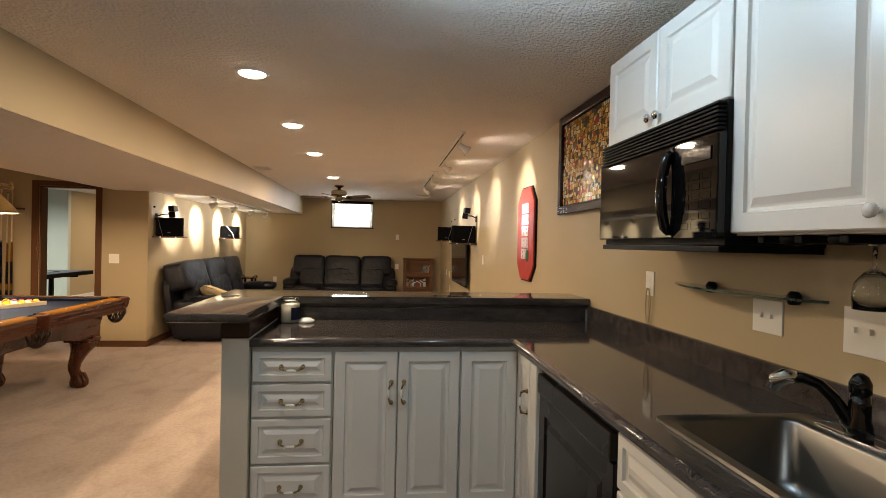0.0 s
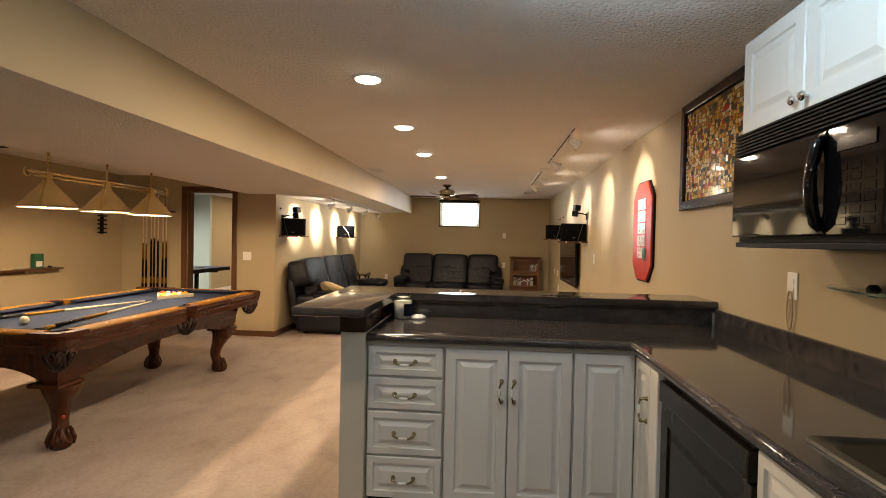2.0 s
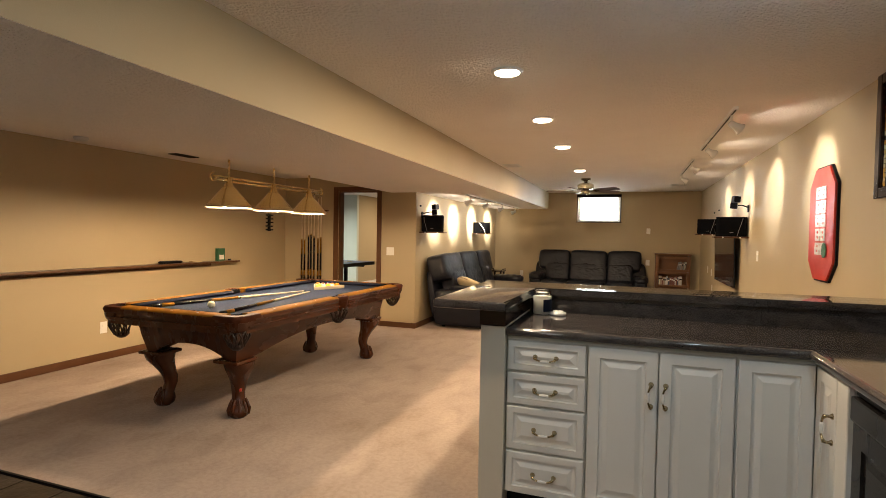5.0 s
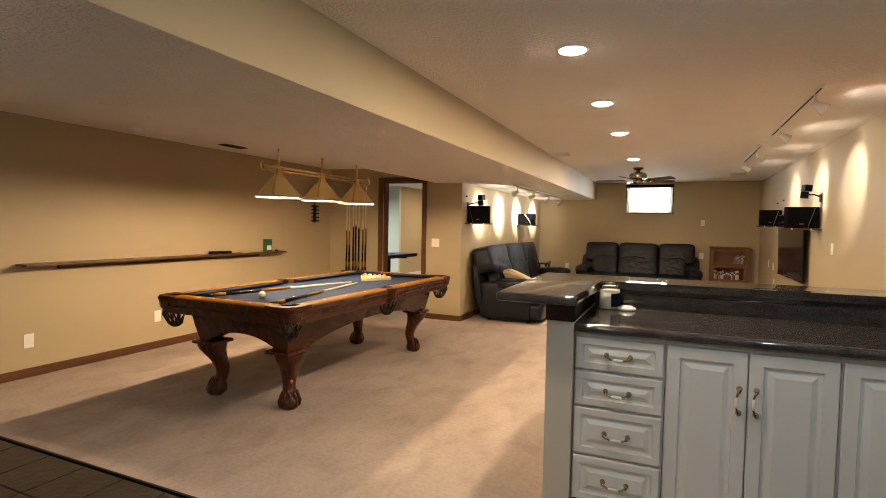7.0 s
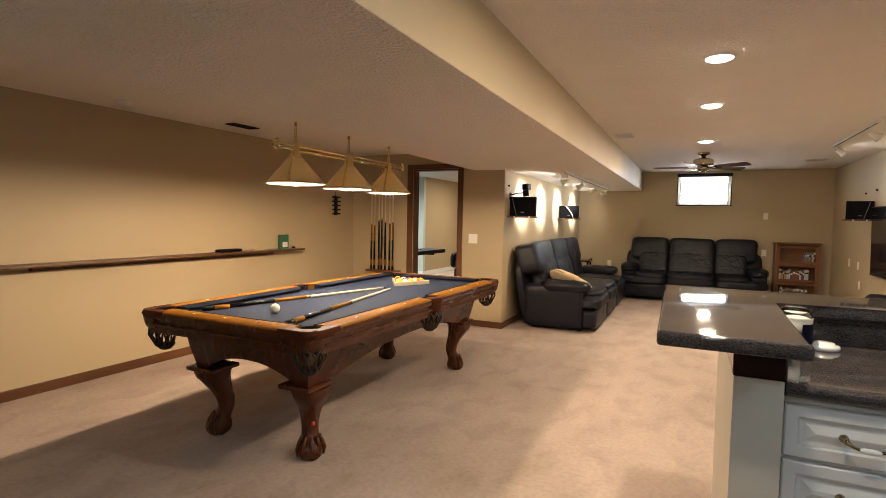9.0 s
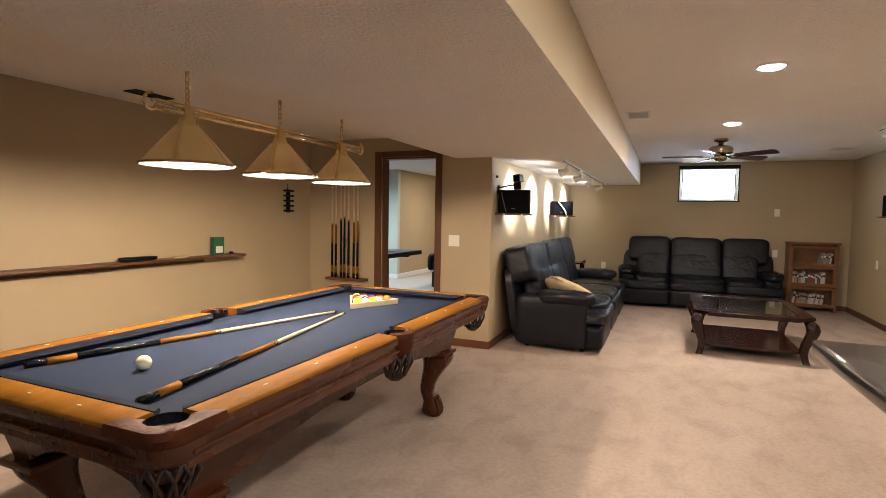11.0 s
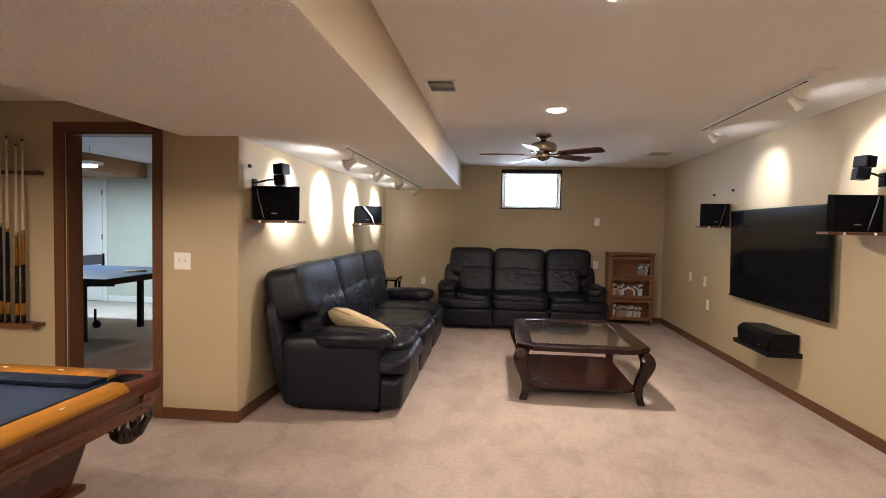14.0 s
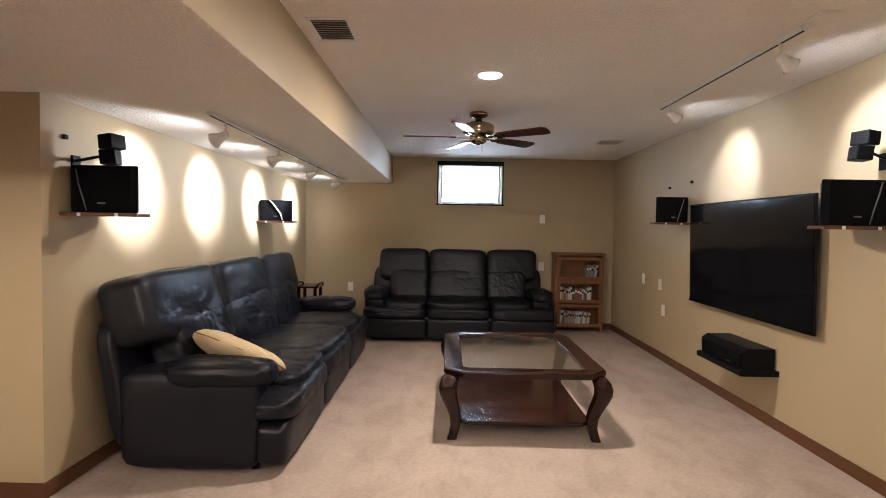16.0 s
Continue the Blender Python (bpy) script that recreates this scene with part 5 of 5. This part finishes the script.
# coffee table
TX, TY = -0.49, 8.66
ct = thing("coffee_table", (TX, TY, 0), "dark mahogany coffee table with glass top and curved legs", "coffee table")


def octagon(hx, hy, cut):
    return [(TX - hx + cut, TY - hy), (TX + hx - cut, TY - hy), (TX + hx, TY - hy + cut), (TX + hx, TY + hy - cut), (TX + hx - cut, TY + hy), (TX - hx + cut, TY + hy), (TX - hx, TY + hy - cut), (TX - hx, TY - hy + cut)]


o_out, o_in = octagon(0.525, 0.66, 0.12), octagon(0.40, 0.535, 0.035)
rings = [[(x, y, z) for x, y in o] for o, z in ((o_out, 0.425), (o_out, 0.452), (octagon(0.518, 0.653, 0.118), 0.46), (octagon(0.405, 0.54, 0.036), 0.46), (o_in, 0.456), (o_in, 0.425), (o_out, 0.425))]
part("top_rim", loft(rings, caps=False), DARKWOOD, ct, "", 40)
gl = part("glass_top", prism(octagon(0.402, 0.537, 0.035), 0.444, 0.452), GLASS, ct, "bevelled glass pane")
gl.visible_shadow = False
for x0, x1, y0, y1 in ((-0.40, 0.40, -0.60, -0.575), (-0.40, 0.40, 0.575, 0.60), (-0.465, -0.44, -0.52, 0.52), (0.44, 0.465, -0.52, 0.52)):
    part("apron", box(TX + x0, TX + x1, TY + y0, TY + y1, 0.405, 0.4245, 0.004), DARKWOOD, ct)
part("lower_shelf", prism(octagon(0.44, 0.545, 0.06), 0.085, 0.11, bevel=0.004), DARKWOOD, ct)
for sx in (-1, 1):
    for sy in (-1, 1):
        rings = []
        for z, o, r in ((0.0, 0.012, 0.032), (0.03, 0.002, 0.030), (0.08, -0.012, 0.033), (0.14, -0.012, 0.038), (0.20, 0.006, 0.044), (0.26, 0.030, 0.050), (0.31, 0.046, 0.054), (0.35, 0.048, 0.056), (0.39, 0.034, 0.056), (0.424, 0.008, 0.050)):
            cx, cy = TX + sx * (0.455 + o * 0.9), TY + sy * (0.545 + o * 0.9)
            rings.append([(cx + r * q * math.cos(a), cy + r * q * math.sin(a), z) for a in [2 * math.pi * k / 16 for k in range(16)] for q in [(abs(math.cos(a)) ** 4 + abs(math.sin(a)) ** 4) ** -0.25]])
        part("leg", loft(rings), DARKWOOD, ct, "curved leg", 60)

# bookcase
bc = thing("bookcase", (0.78, 11.85, 0), "oak barrister bookcase with three glass-fronted shelves", "bookcase")
BX0, BX1, BY0, BY1 = 0.455, 1.10, 11.70, 11.985
for x0, x1 in ((BX0, BX0 + 0.03), (BX1 - 0.03, BX1)):
    part("side", box(x0, x1, BY0 + 0.02, BY1, 0, 1.03, 0.004), CASEWOOD, bc)
part("back", box(BX0 + 0.03, BX1 - 0.03, BY1 - 0.015, BY1 - 0.002, 0.05, 1.03), CASEWOOD, bc)
part("top", box(BX0 - 0.015, BX1 + 0.015, BY0, BY1, 1.0305, 1.06, 0.006), CASEWOOD, bc)
SHELVES = (0.09, 0.41, 0.72)
for z in SHELVES:
    part("shelf", box(BX0 + 0.0305, BX1 - 0.0305, BY0 + 0.03, BY1 - 0.016, z - 0.02, z), CASEWOOD, bc)
for z in SHELVES:
    d = part("door", box(BX0 + 0.031, BX1 - 0.031, BY0 + 0.005, BY0 + 0.027, z - 0.02, z + 0.025, 0.003), CASEWOOD, bc, "glazed flip-up door")
    part("top_rail", box(BX0 + 0.031, BX1 - 0.031, BY0 + 0.005, BY0 + 0.027, z + 0.245, z + 0.283, 0.003), CASEWOOD, d)
    for x0, x1 in ((BX0 + 0.031, BX0 + 0.065), (BX1 - 0.065, BX1 - 0.031)):
        part("stile", box(x0, x1, BY0 + 0.005, BY0 + 0.027, z + 0.0255, z + 0.2445, 0.003), CASEWOOD, d)
    for x in (BX0 + 0.33,):
        part("knob", puff(x - 0.008, x + 0.008, BY0 - 0.010, BY0 + 0.005, z - 0.004, z + 0.012, 2.2, 4), BRASS, d, "small brass knob", True)
BOOK = [material("book_cover", c, 0.5, var=0.1, scale=30) for c in ((0.62, 0.60, 0.56), (0.40, 0.30, 0.22), (0.22, 0.08, 0.06), (0.08, 0.09, 0.13), (0.62, 0.57, 0.46), (0.24, 0.23, 0.22))]
WORDS = ("white", "tan", "dark red", "navy", "cream", "grey")


def book(x, z, w, h, c, lean):
    t = thing("book", (x, 11.84, z), "%s upright book on the bookcase shelf" % WORDS[c], "book", "books on the shelves")
    g = box(x, x + w, 11.765, 11.91, z + 0.0005, z + h, 0.002, seg=1)
    part("cover", moved(g, Matrix.Translation((x, 0, z)) @ pose(0, 0, 0, 0, lean, 0) @ Matrix.Translation((-x, 0, -z))), BOOK[c], t)
    part("spine_band", moved(box(x + 0.002, x + w - 0.002, 11.7638, 11.7648, z + h * 0.65, z + h * 0.8), Matrix.Translation((x, 0, z)) @ pose(0, 0, 0, 0, lean, 0) @ Matrix.Translation((-x, 0, -z))), PLATE if c in (2, 3, 5) else BLACK_MATT, t)


for z, start, count, lean in ((0.09, 0.53, 13, 9), (0.41, 0.53, 15, 0), (0.72, 0.86, 6, 12)):
    x = start
    for k in range(count):
        w = rng.uniform(0.016, 0.036)
        if x + w > 1.01:
            break
        book(x, z, w, rng.uniform(0.15, 0.205), rng.choice((0, 4, 1, 5, 4, 1, 0, 3, 2, 1, 4, 0)), lean)
        x += w + (0.0075 if lean else 0.002)

# end table behind the sofas
et = thing("end_table", (-2.70, 11.25, 0), "small black end table between the sofas", "end table")
part("top", box(-2.84, -2.56, 11.08, 11.42, 0.60, 0.625, 0.008), DARKWOOD, et)
for sx in (-1, 1):
    part("gallery", tube([(-2.70 + sx * 0.12, 11.10, 0.626), (-2.70 + sx * 0.135, 11.12, 0.65), (-2.70 + sx * 0.14, 11.25, 0.655), (-2.70 + sx * 0.135, 11.38, 0.65), (-2.70 + sx * 0.12, 11.40, 0.626)], 0.01, 8), DARKWOOD, et, "", True)
    for sy in (-1, 1):
        part("leg", box(-2.70 + sx * 0.10 - 0.018, -2.70 + sx * 0.10 + 0.018, 11.25 + sy * 0.14 - 0.018, 11.25 + sy * 0.14 + 0.018, 0, 0.5995, 0.004), DARKWOOD, et)

# television and loudspeakers
tv = thing("television", (1.27, 8.76, 0.74), "large black flat television mounted on the wall", "television")
TM = Matrix.Translation((1.225, 8.755, 1.175)) @ pose(0, 0, 0, 0, -1.5, 0)
part("case", moved(box(0.001, 0.012, -0.815, 0.815, -0.437, 0.437, 0.003), TM), BLACK_MATT, tv)
part("back_housing", moved(box(0.0121, 0.045, -0.6, 0.6, -0.30, 0.30, 0.01), TM), BLACK_MATT, tv)
part("screen", moved(box(-0.004, 0.0, -0.80, 0.80, -0.418, 0.424), TM), SCREEN, tv)
part("bottom_bezel", moved(box(-0.006, 0.0005, -0.815, 0.815, -0.437, -0.4185, 0.002), TM), BLACK, tv)
part("wall_mount", box(1.282, WX, 8.5, 9.0, 1.0, 1.35, 0.004), BLACK_MATT, tv)
sh = thing("speaker_shelf", (1.2, 8.66, 0.37), "black floating wall shelf under the television", "shelf")
part("board", box(1.03, WX, 8.345, 8.975, 0.37, 0.41, 0.005), BLACK_MATT, sh)
cs = thing("center_speaker", (1.19, 8.66, 0.41), "black wedge-shaped center loudspeaker on its shelf", "loudspeaker")
prof = [(1.065, 0.4105), (1.058, 0.525), (1.10, 0.556), (1.285, 0.556), (1.285, 0.4105)]
part("cabinet", extruded(prof, 8.38, 8.95, "xz"), BLACK_MATT, cs)
part("grille", moved(box(-0.006, 0, -0.275, 0.275, 0.005, 0.108, 0.003), Matrix.Translation((1.061, 8.665, 0.41)) @ pose(0, 0, 0, 0, -4, 0)), GRILLE, cs)
part("badge", box(1.044, 1.052, 8.52, 8.57, 0.43, 0.438), STEEL, cs)


def wall_speaker(x0, x1, y0, z, flip, label, height=0.245):
    """A bookshelf loudspeaker with rounded grille on a wall shelf."""
    t = thing("wall_speaker", ((x0 + x1) / 2, y0 + 0.15, z), label, "loudspeaker", "wall loudspeakers")
    body = [(x0 + 0.004, y0 + 0.0295), (x1 - 0.004, y0 + 0.0295), (x1 - 0.165, y0 + 0.27), (x0 + 0.004, y0 + 0.27)]
    front = [(x0, y0 + 0.029), (x0 + 0.01, y0 + 0.006), (x0 + 0.05, y0), (x1 - 0.12, y0 - 0.004), (x1 - 0.03, y0 + 0.004), (x1, y0 + 0.029)]
    if flip:
        body, front = [[(x0 + x1 - x, y) for x, y in g] for g in (body, front)]
    part("cabinet", prism(body, z + 0.0005, z + height, bevel=0.008), BLACK_MATT, t, "", 40)
    part("grille", prism(front, z + 0.004, z + height - 0.004, bevel=0.003), GRILLE, t, "curved cloth grille")
    part("badge", box((x0 + x1) / 2 - 0.02, (x0 + x1) / 2 + 0.02, y0 - 0.008, y0 - 0.0045, z + 0.045, z + 0.053), STEEL, t)
    s = thing("wall_shelf", ((x0 + x1) / 2, y0 + 0.1, z - 0.02), "small brown wall shelf carrying a loudspeaker", "shelf", "speaker shelves")
    a, c = (WL, x1 + 0.03) if x0 < 0 else (x0 - 0.03, WX)
    part("board", box(a, c, y0 - 0.045, y0 + 0.08, z - 0.018, z, 0.003), OAK, s)
    for e in (a + 0.1, c - 0.1):
        part("clip", box(e - 0.008, e + 0.008, y0 - 0.049, y0 - 0.0455, z - 0.019, z - 0.002), PLATE, s)


wall_speaker(-2.945, -2.60, 7.43, 1.405, False, "black loudspeaker on a wall shelf above the sofa")
wall_speaker(-2.945, -2.61, 10.15, 1.405, False, "black loudspeaker with a white cable on a far wall shelf", 0.215)
wall_speaker(0.985, 1.29, 9.75, 1.45, True, "black loudspeaker on a wall shelf beside the television")
wall_speaker(0.945, 1.285, 7.50, 1.405, True, "black loudspeaker on a wall shelf beside the television")
wire = thing("speaker_wire", (-2.7, 10.2, 1.45), "white cable hanging over the loudspeaker", "cable")
part("cable", tube([(-2.83, 10.138, 1.615), (-2.78, 10.136, 1.56), (-2.72, 10.135, 1.48), (-2.70, 10.135, 1.415)], 0.007, 8), WHITE_TRIM, wire, "", True)


for base, pts in (((-2.8, 7.42, 1.41), [(-2.90, 7.423, 1.625), (-2.885, 7.420, 1.55), (-2.86, 7.419, 1.47), (-2.845, 7.419, 1.415)]),
                  ((1.2, 7.49, 1.41), [(1.235, 7.492, 1.635), (1.215, 7.489, 1.56), (1.19, 7.488, 1.48), (1.175, 7.488, 1.415)]),
                  ((1.2, 9.74, 1.46), [(1.235, 9.742, 1.675), (1.215, 9.739, 1.60), (1.19, 9.738, 1.52), (1.175, 9.738, 1.46)])):
    w = thing("speaker_wire", base, "thin grey cable hanging over the loudspeaker front", "cable", "speaker cables")
    part("cable", tube(pts, 0.0035, 8), STEEL, w, "", True)


def cube_speaker(x, y, z, wall, label):
    """A pair of stacked small cubes on a jointed wall arm."""
    t = thing("satellite_speaker", (x, y, z), label, "loudspeaker", "satellite speakers")
    s = -1 if wall < x else 1
    for k, turn in ((0, -14 * s), (1, 10 * s)):
        m = Matrix.Translation((x + k * (0.008 if wall < x else 0.020), y, z + 0.038 + k * 0.078)) @ pose(0, 0, 0, 0, 6 * s, turn)
        c = part("cube", moved(box(-0.038, 0.038, -0.05, 0.05, -0.037, 0.037, 0.006), m), BLACK_MATT, t)
        part("grille", moved(box(-0.034, 0.034, -0.054, -0.0505, -0.033, 0.033, 0.001), m), GRILLE, c)
    part("arm", tube([(x + s * 0.035, y + 0.02, z + 0.045), (x + s * 0.10, y + 0.04, z + 0.045), (wall - s * 0.004, y + 0.04, z + 0.02)], 0.008, 8), BLACK_MATT, t, "", True)
    part("wall_foot", box(wall - 0.012 if s > 0 else wall, wall if s > 0 else wall + 0.012, y + 0.01, y + 0.07, z - 0.04, z + 0.05, 0.003), BLACK_MATT, t)


cube_speaker(-2.745, 7.46, 1.652, WL, "two small black cube speakers on a wall arm")
cube_speaker(1.135, 7.52, 1.745, WX, "two small black cube speakers on a wall arm")
for x, y, z, n in ((WL, 7.42, 1.785, 1), (WX, 10.2, 1.815, -1), (WX, 9.72, 1.835, -1)):
    t = thing("wall_anchor", (x, y, z), "small dark screw anchor in the wall", "anchor", "wall anchors")
    part("peg", box(min(x, x + n * 0.02), max(x, x + n * 0.02), y - 0.012, y + 0.012, z - 0.012, z + 0.012, 0.004), BLACK_MATT, t)

# ---- next room ----
nd = thing("door_2", (-8.27, 12.1, 0), "closed white six-panel door with brass hinges", "door", kind="structure")
part("leaf", box(-8.70, -7.845, 12.07, 12.099, 0.01, 2.05, 0.003), WHITE_TRIM, nd)
for x0, x1 in ((-8.60, -8.31), (-8.24, -7.95)):
    for z0, z1 in ((0.2, 0.82), (0.95, 1.55), (1.65, 1.93)):
        part("panel", moved(raised_panel(x1 - x0, z1 - z0, 0.006, 0.012), Matrix.Translation((x0, 12.0635, z0))), WHITE_TRIM, nd)
for x0, x1, z0, z1 in ((-8.78, -8.705, 0, 2.13), (-7.84, -7.765, 0, 2.13), (-8.7045, -7.8405, 2.055, 2.13)):
    part("casing", box(x0, x1, 12.075, 12.0995, z0, z1, 0.004), WHITE_TRIM, nd)
for z in (0.3, 1.05, 1.8):
    part("hinge", box(-7.85, -7.838, 12.06, 12.074, z, z + 0.09), STEEL, nd)
part("knob", puff(-8.66, -8.60, 12.01, 12.069, 0.93, 0.99, 2.2, 5), STEEL, nd, "", True)
sl = thing("shop_light", (-7.0, 10.2, 2.1), "hanging fluorescent light with bright tubes", "ceiling light")
part("housing", box(-7.62, -6.38, 10.10, 10.30, 2.10, 2.14, 0.01), WHITE_TRIM, sl)
part("tube", tube([(-7.6, 10.2, 2.075), (-6.4, 10.2, 2.075)], 0.02, 12), TUBE, sl, "glowing fluorescent tube", True)
for x in (-7.5, -6.5):
    part("wire", tube([(x, 10.2, 2.14), (x, 10.2, 2.339)], 0.003, 6), STEEL, sl)
pp = thing("ping_pong_table", (-6.6, 9.7, 0), "dark blue ping-pong table with net and black steel legs", "table")
for x0, x1 in ((-7.95, -6.605), (-6.595, -5.28)):
    part("top", box(x0, x1, 8.95, 10.47, 0.735, 0.76, 0.003), BLUE_TABLE, pp)
    for y in (8.93, 10.471):
        part("edge_rail", box(x0, x1, y, y + 0.019, 0.69, 0.758, 0.002), BLACK_MATT, pp)
    part("end_rail", box(-5.2795 if x1 > -6 else -7.97, -5.26 if x1 > -6 else -7.9505, 8.93, 10.49, 0.69, 0.758, 0.002), BLACK_MATT, pp)
    for y in (9.25, 10.2):
        xl = -5.8 if x1 > -6 else -7.45
        part("leg", box(xl - 0.03, xl + 0.03, y - 0.03, y + 0.03, 0, 0.7345, 0.004), BLACK_MATT, pp)
for y in (9.2, 10.25):
    part("brace", tube([(-5.6, y, 0.70), (-6.3, y, 0.60), (-6.9, y, 0.40)], 0.018, 8), BLACK_MATT, pp)
    part("strut", tube([(-5.4, y + 0.02, 0.66), (-7.6, y + 0.02, 0.60)], 0.014, 8), BLACK_MATT, pp)
part("axle", box(-6.9, -6.2, 9.66, 9.74, 0.22, 0.29), BLACK_MATT, pp)
for x in (-6.85, -6.25):
    for y in (9.5, 10.0):
        part("caster", moved(lathe([(0.02, -0.02), (0.05, -0.018), (0.05, 0.018), (0.02, 0.02)], (0, 0, 0), 14), Matrix.Translation((x, y, 0.05)) @ pose(0, 0, 0, 90, 0, 0)), BLACK_MATT, pp, "", True)
        part("caster_post", box(x - 0.015, x + 0.015, y - 0.03, y - 0.022, 0.05, 0.25), BLACK_MATT, pp)
part("net", box(-6.602, -6.598, 8.88, 10.54, 0.775, 0.905), material("net_cloth", (0.25, 0.26, 0.28), 0.9), pp, "grey net")
part("net_tape", box(-6.606, -6.594, 8.88, 10.54, 0.9052, 0.917), WHITE_TRIM, pp)
for y in (8.87, 10.545):
    part("net_post", box(-6.615, -6.585, y - 0.012, y + 0.012, 0.70, 0.92, 0.003), BLACK_MATT, pp)
pd = thing("paddle", (-5.55, 9.75, 0.76), "ping-pong paddle lying on the table", "paddle")
part("blade", lathe([(0.001, 0.7605), (0.075, 0.7605), (0.076, 0.766), (0.074, 0.772), (0.001, 0.772)], (-5.6, 9.75, 0), 20), PILLOW, pd)
part("grip", tube([(-5.54, 9.79, 0.768), (-5.46, 9.85, 0.773)], 0.012, 8), PILLOW, pd)
ch = thing("black_chair", (-5.15, 11.5, 0), "black leather chair in the next room", "chair")
part("seat", puff(-5.45, -4.85, 11.25, 11.85, 0.30, 0.48, 5, 8, 0.01, 4), LEATHER, ch, "", True)
part("backrest", puff(-5.45, -4.85, 11.80, 12.0, 0.40, 1.0, 4, 10, 0.012, 5), LEATHER, ch, "", True)
part("base", box(-5.42, -4.88, 11.28, 11.95, 0.0, 0.30, 0.02), LEATHER, ch)
for x in (-5.52, -4.88):
    part("armrest", puff(x, x + 0.1, 11.25, 11.9, 0.30, 0.64, 4, 8), LEATHER, ch, "", True)

# kitchen tiles
tile_mesh = None
for i in range(21):
    for j in range(13):
        x, y = WX - 0.315 * (i + 1), 2.2 - 0.312 * (j + 1)
        if x < WW - 0.1 or (x > 0.72) or i * 13 + j > 290:
            continue
        if tile_mesh is None:
            b = box(0, 0.307, 0, 0.304, -0.012, 0, 0.002, seg=1)
            tile_mesh = bpy.data.meshes.new("tile")
            b.to_mesh(tile_mesh)
            b.free()
            tile_mesh.materials.append(TILE)
        o = new("tile", tile_mesh)
        o.parent, o.location = kitchen_floor, (x, y, 0)
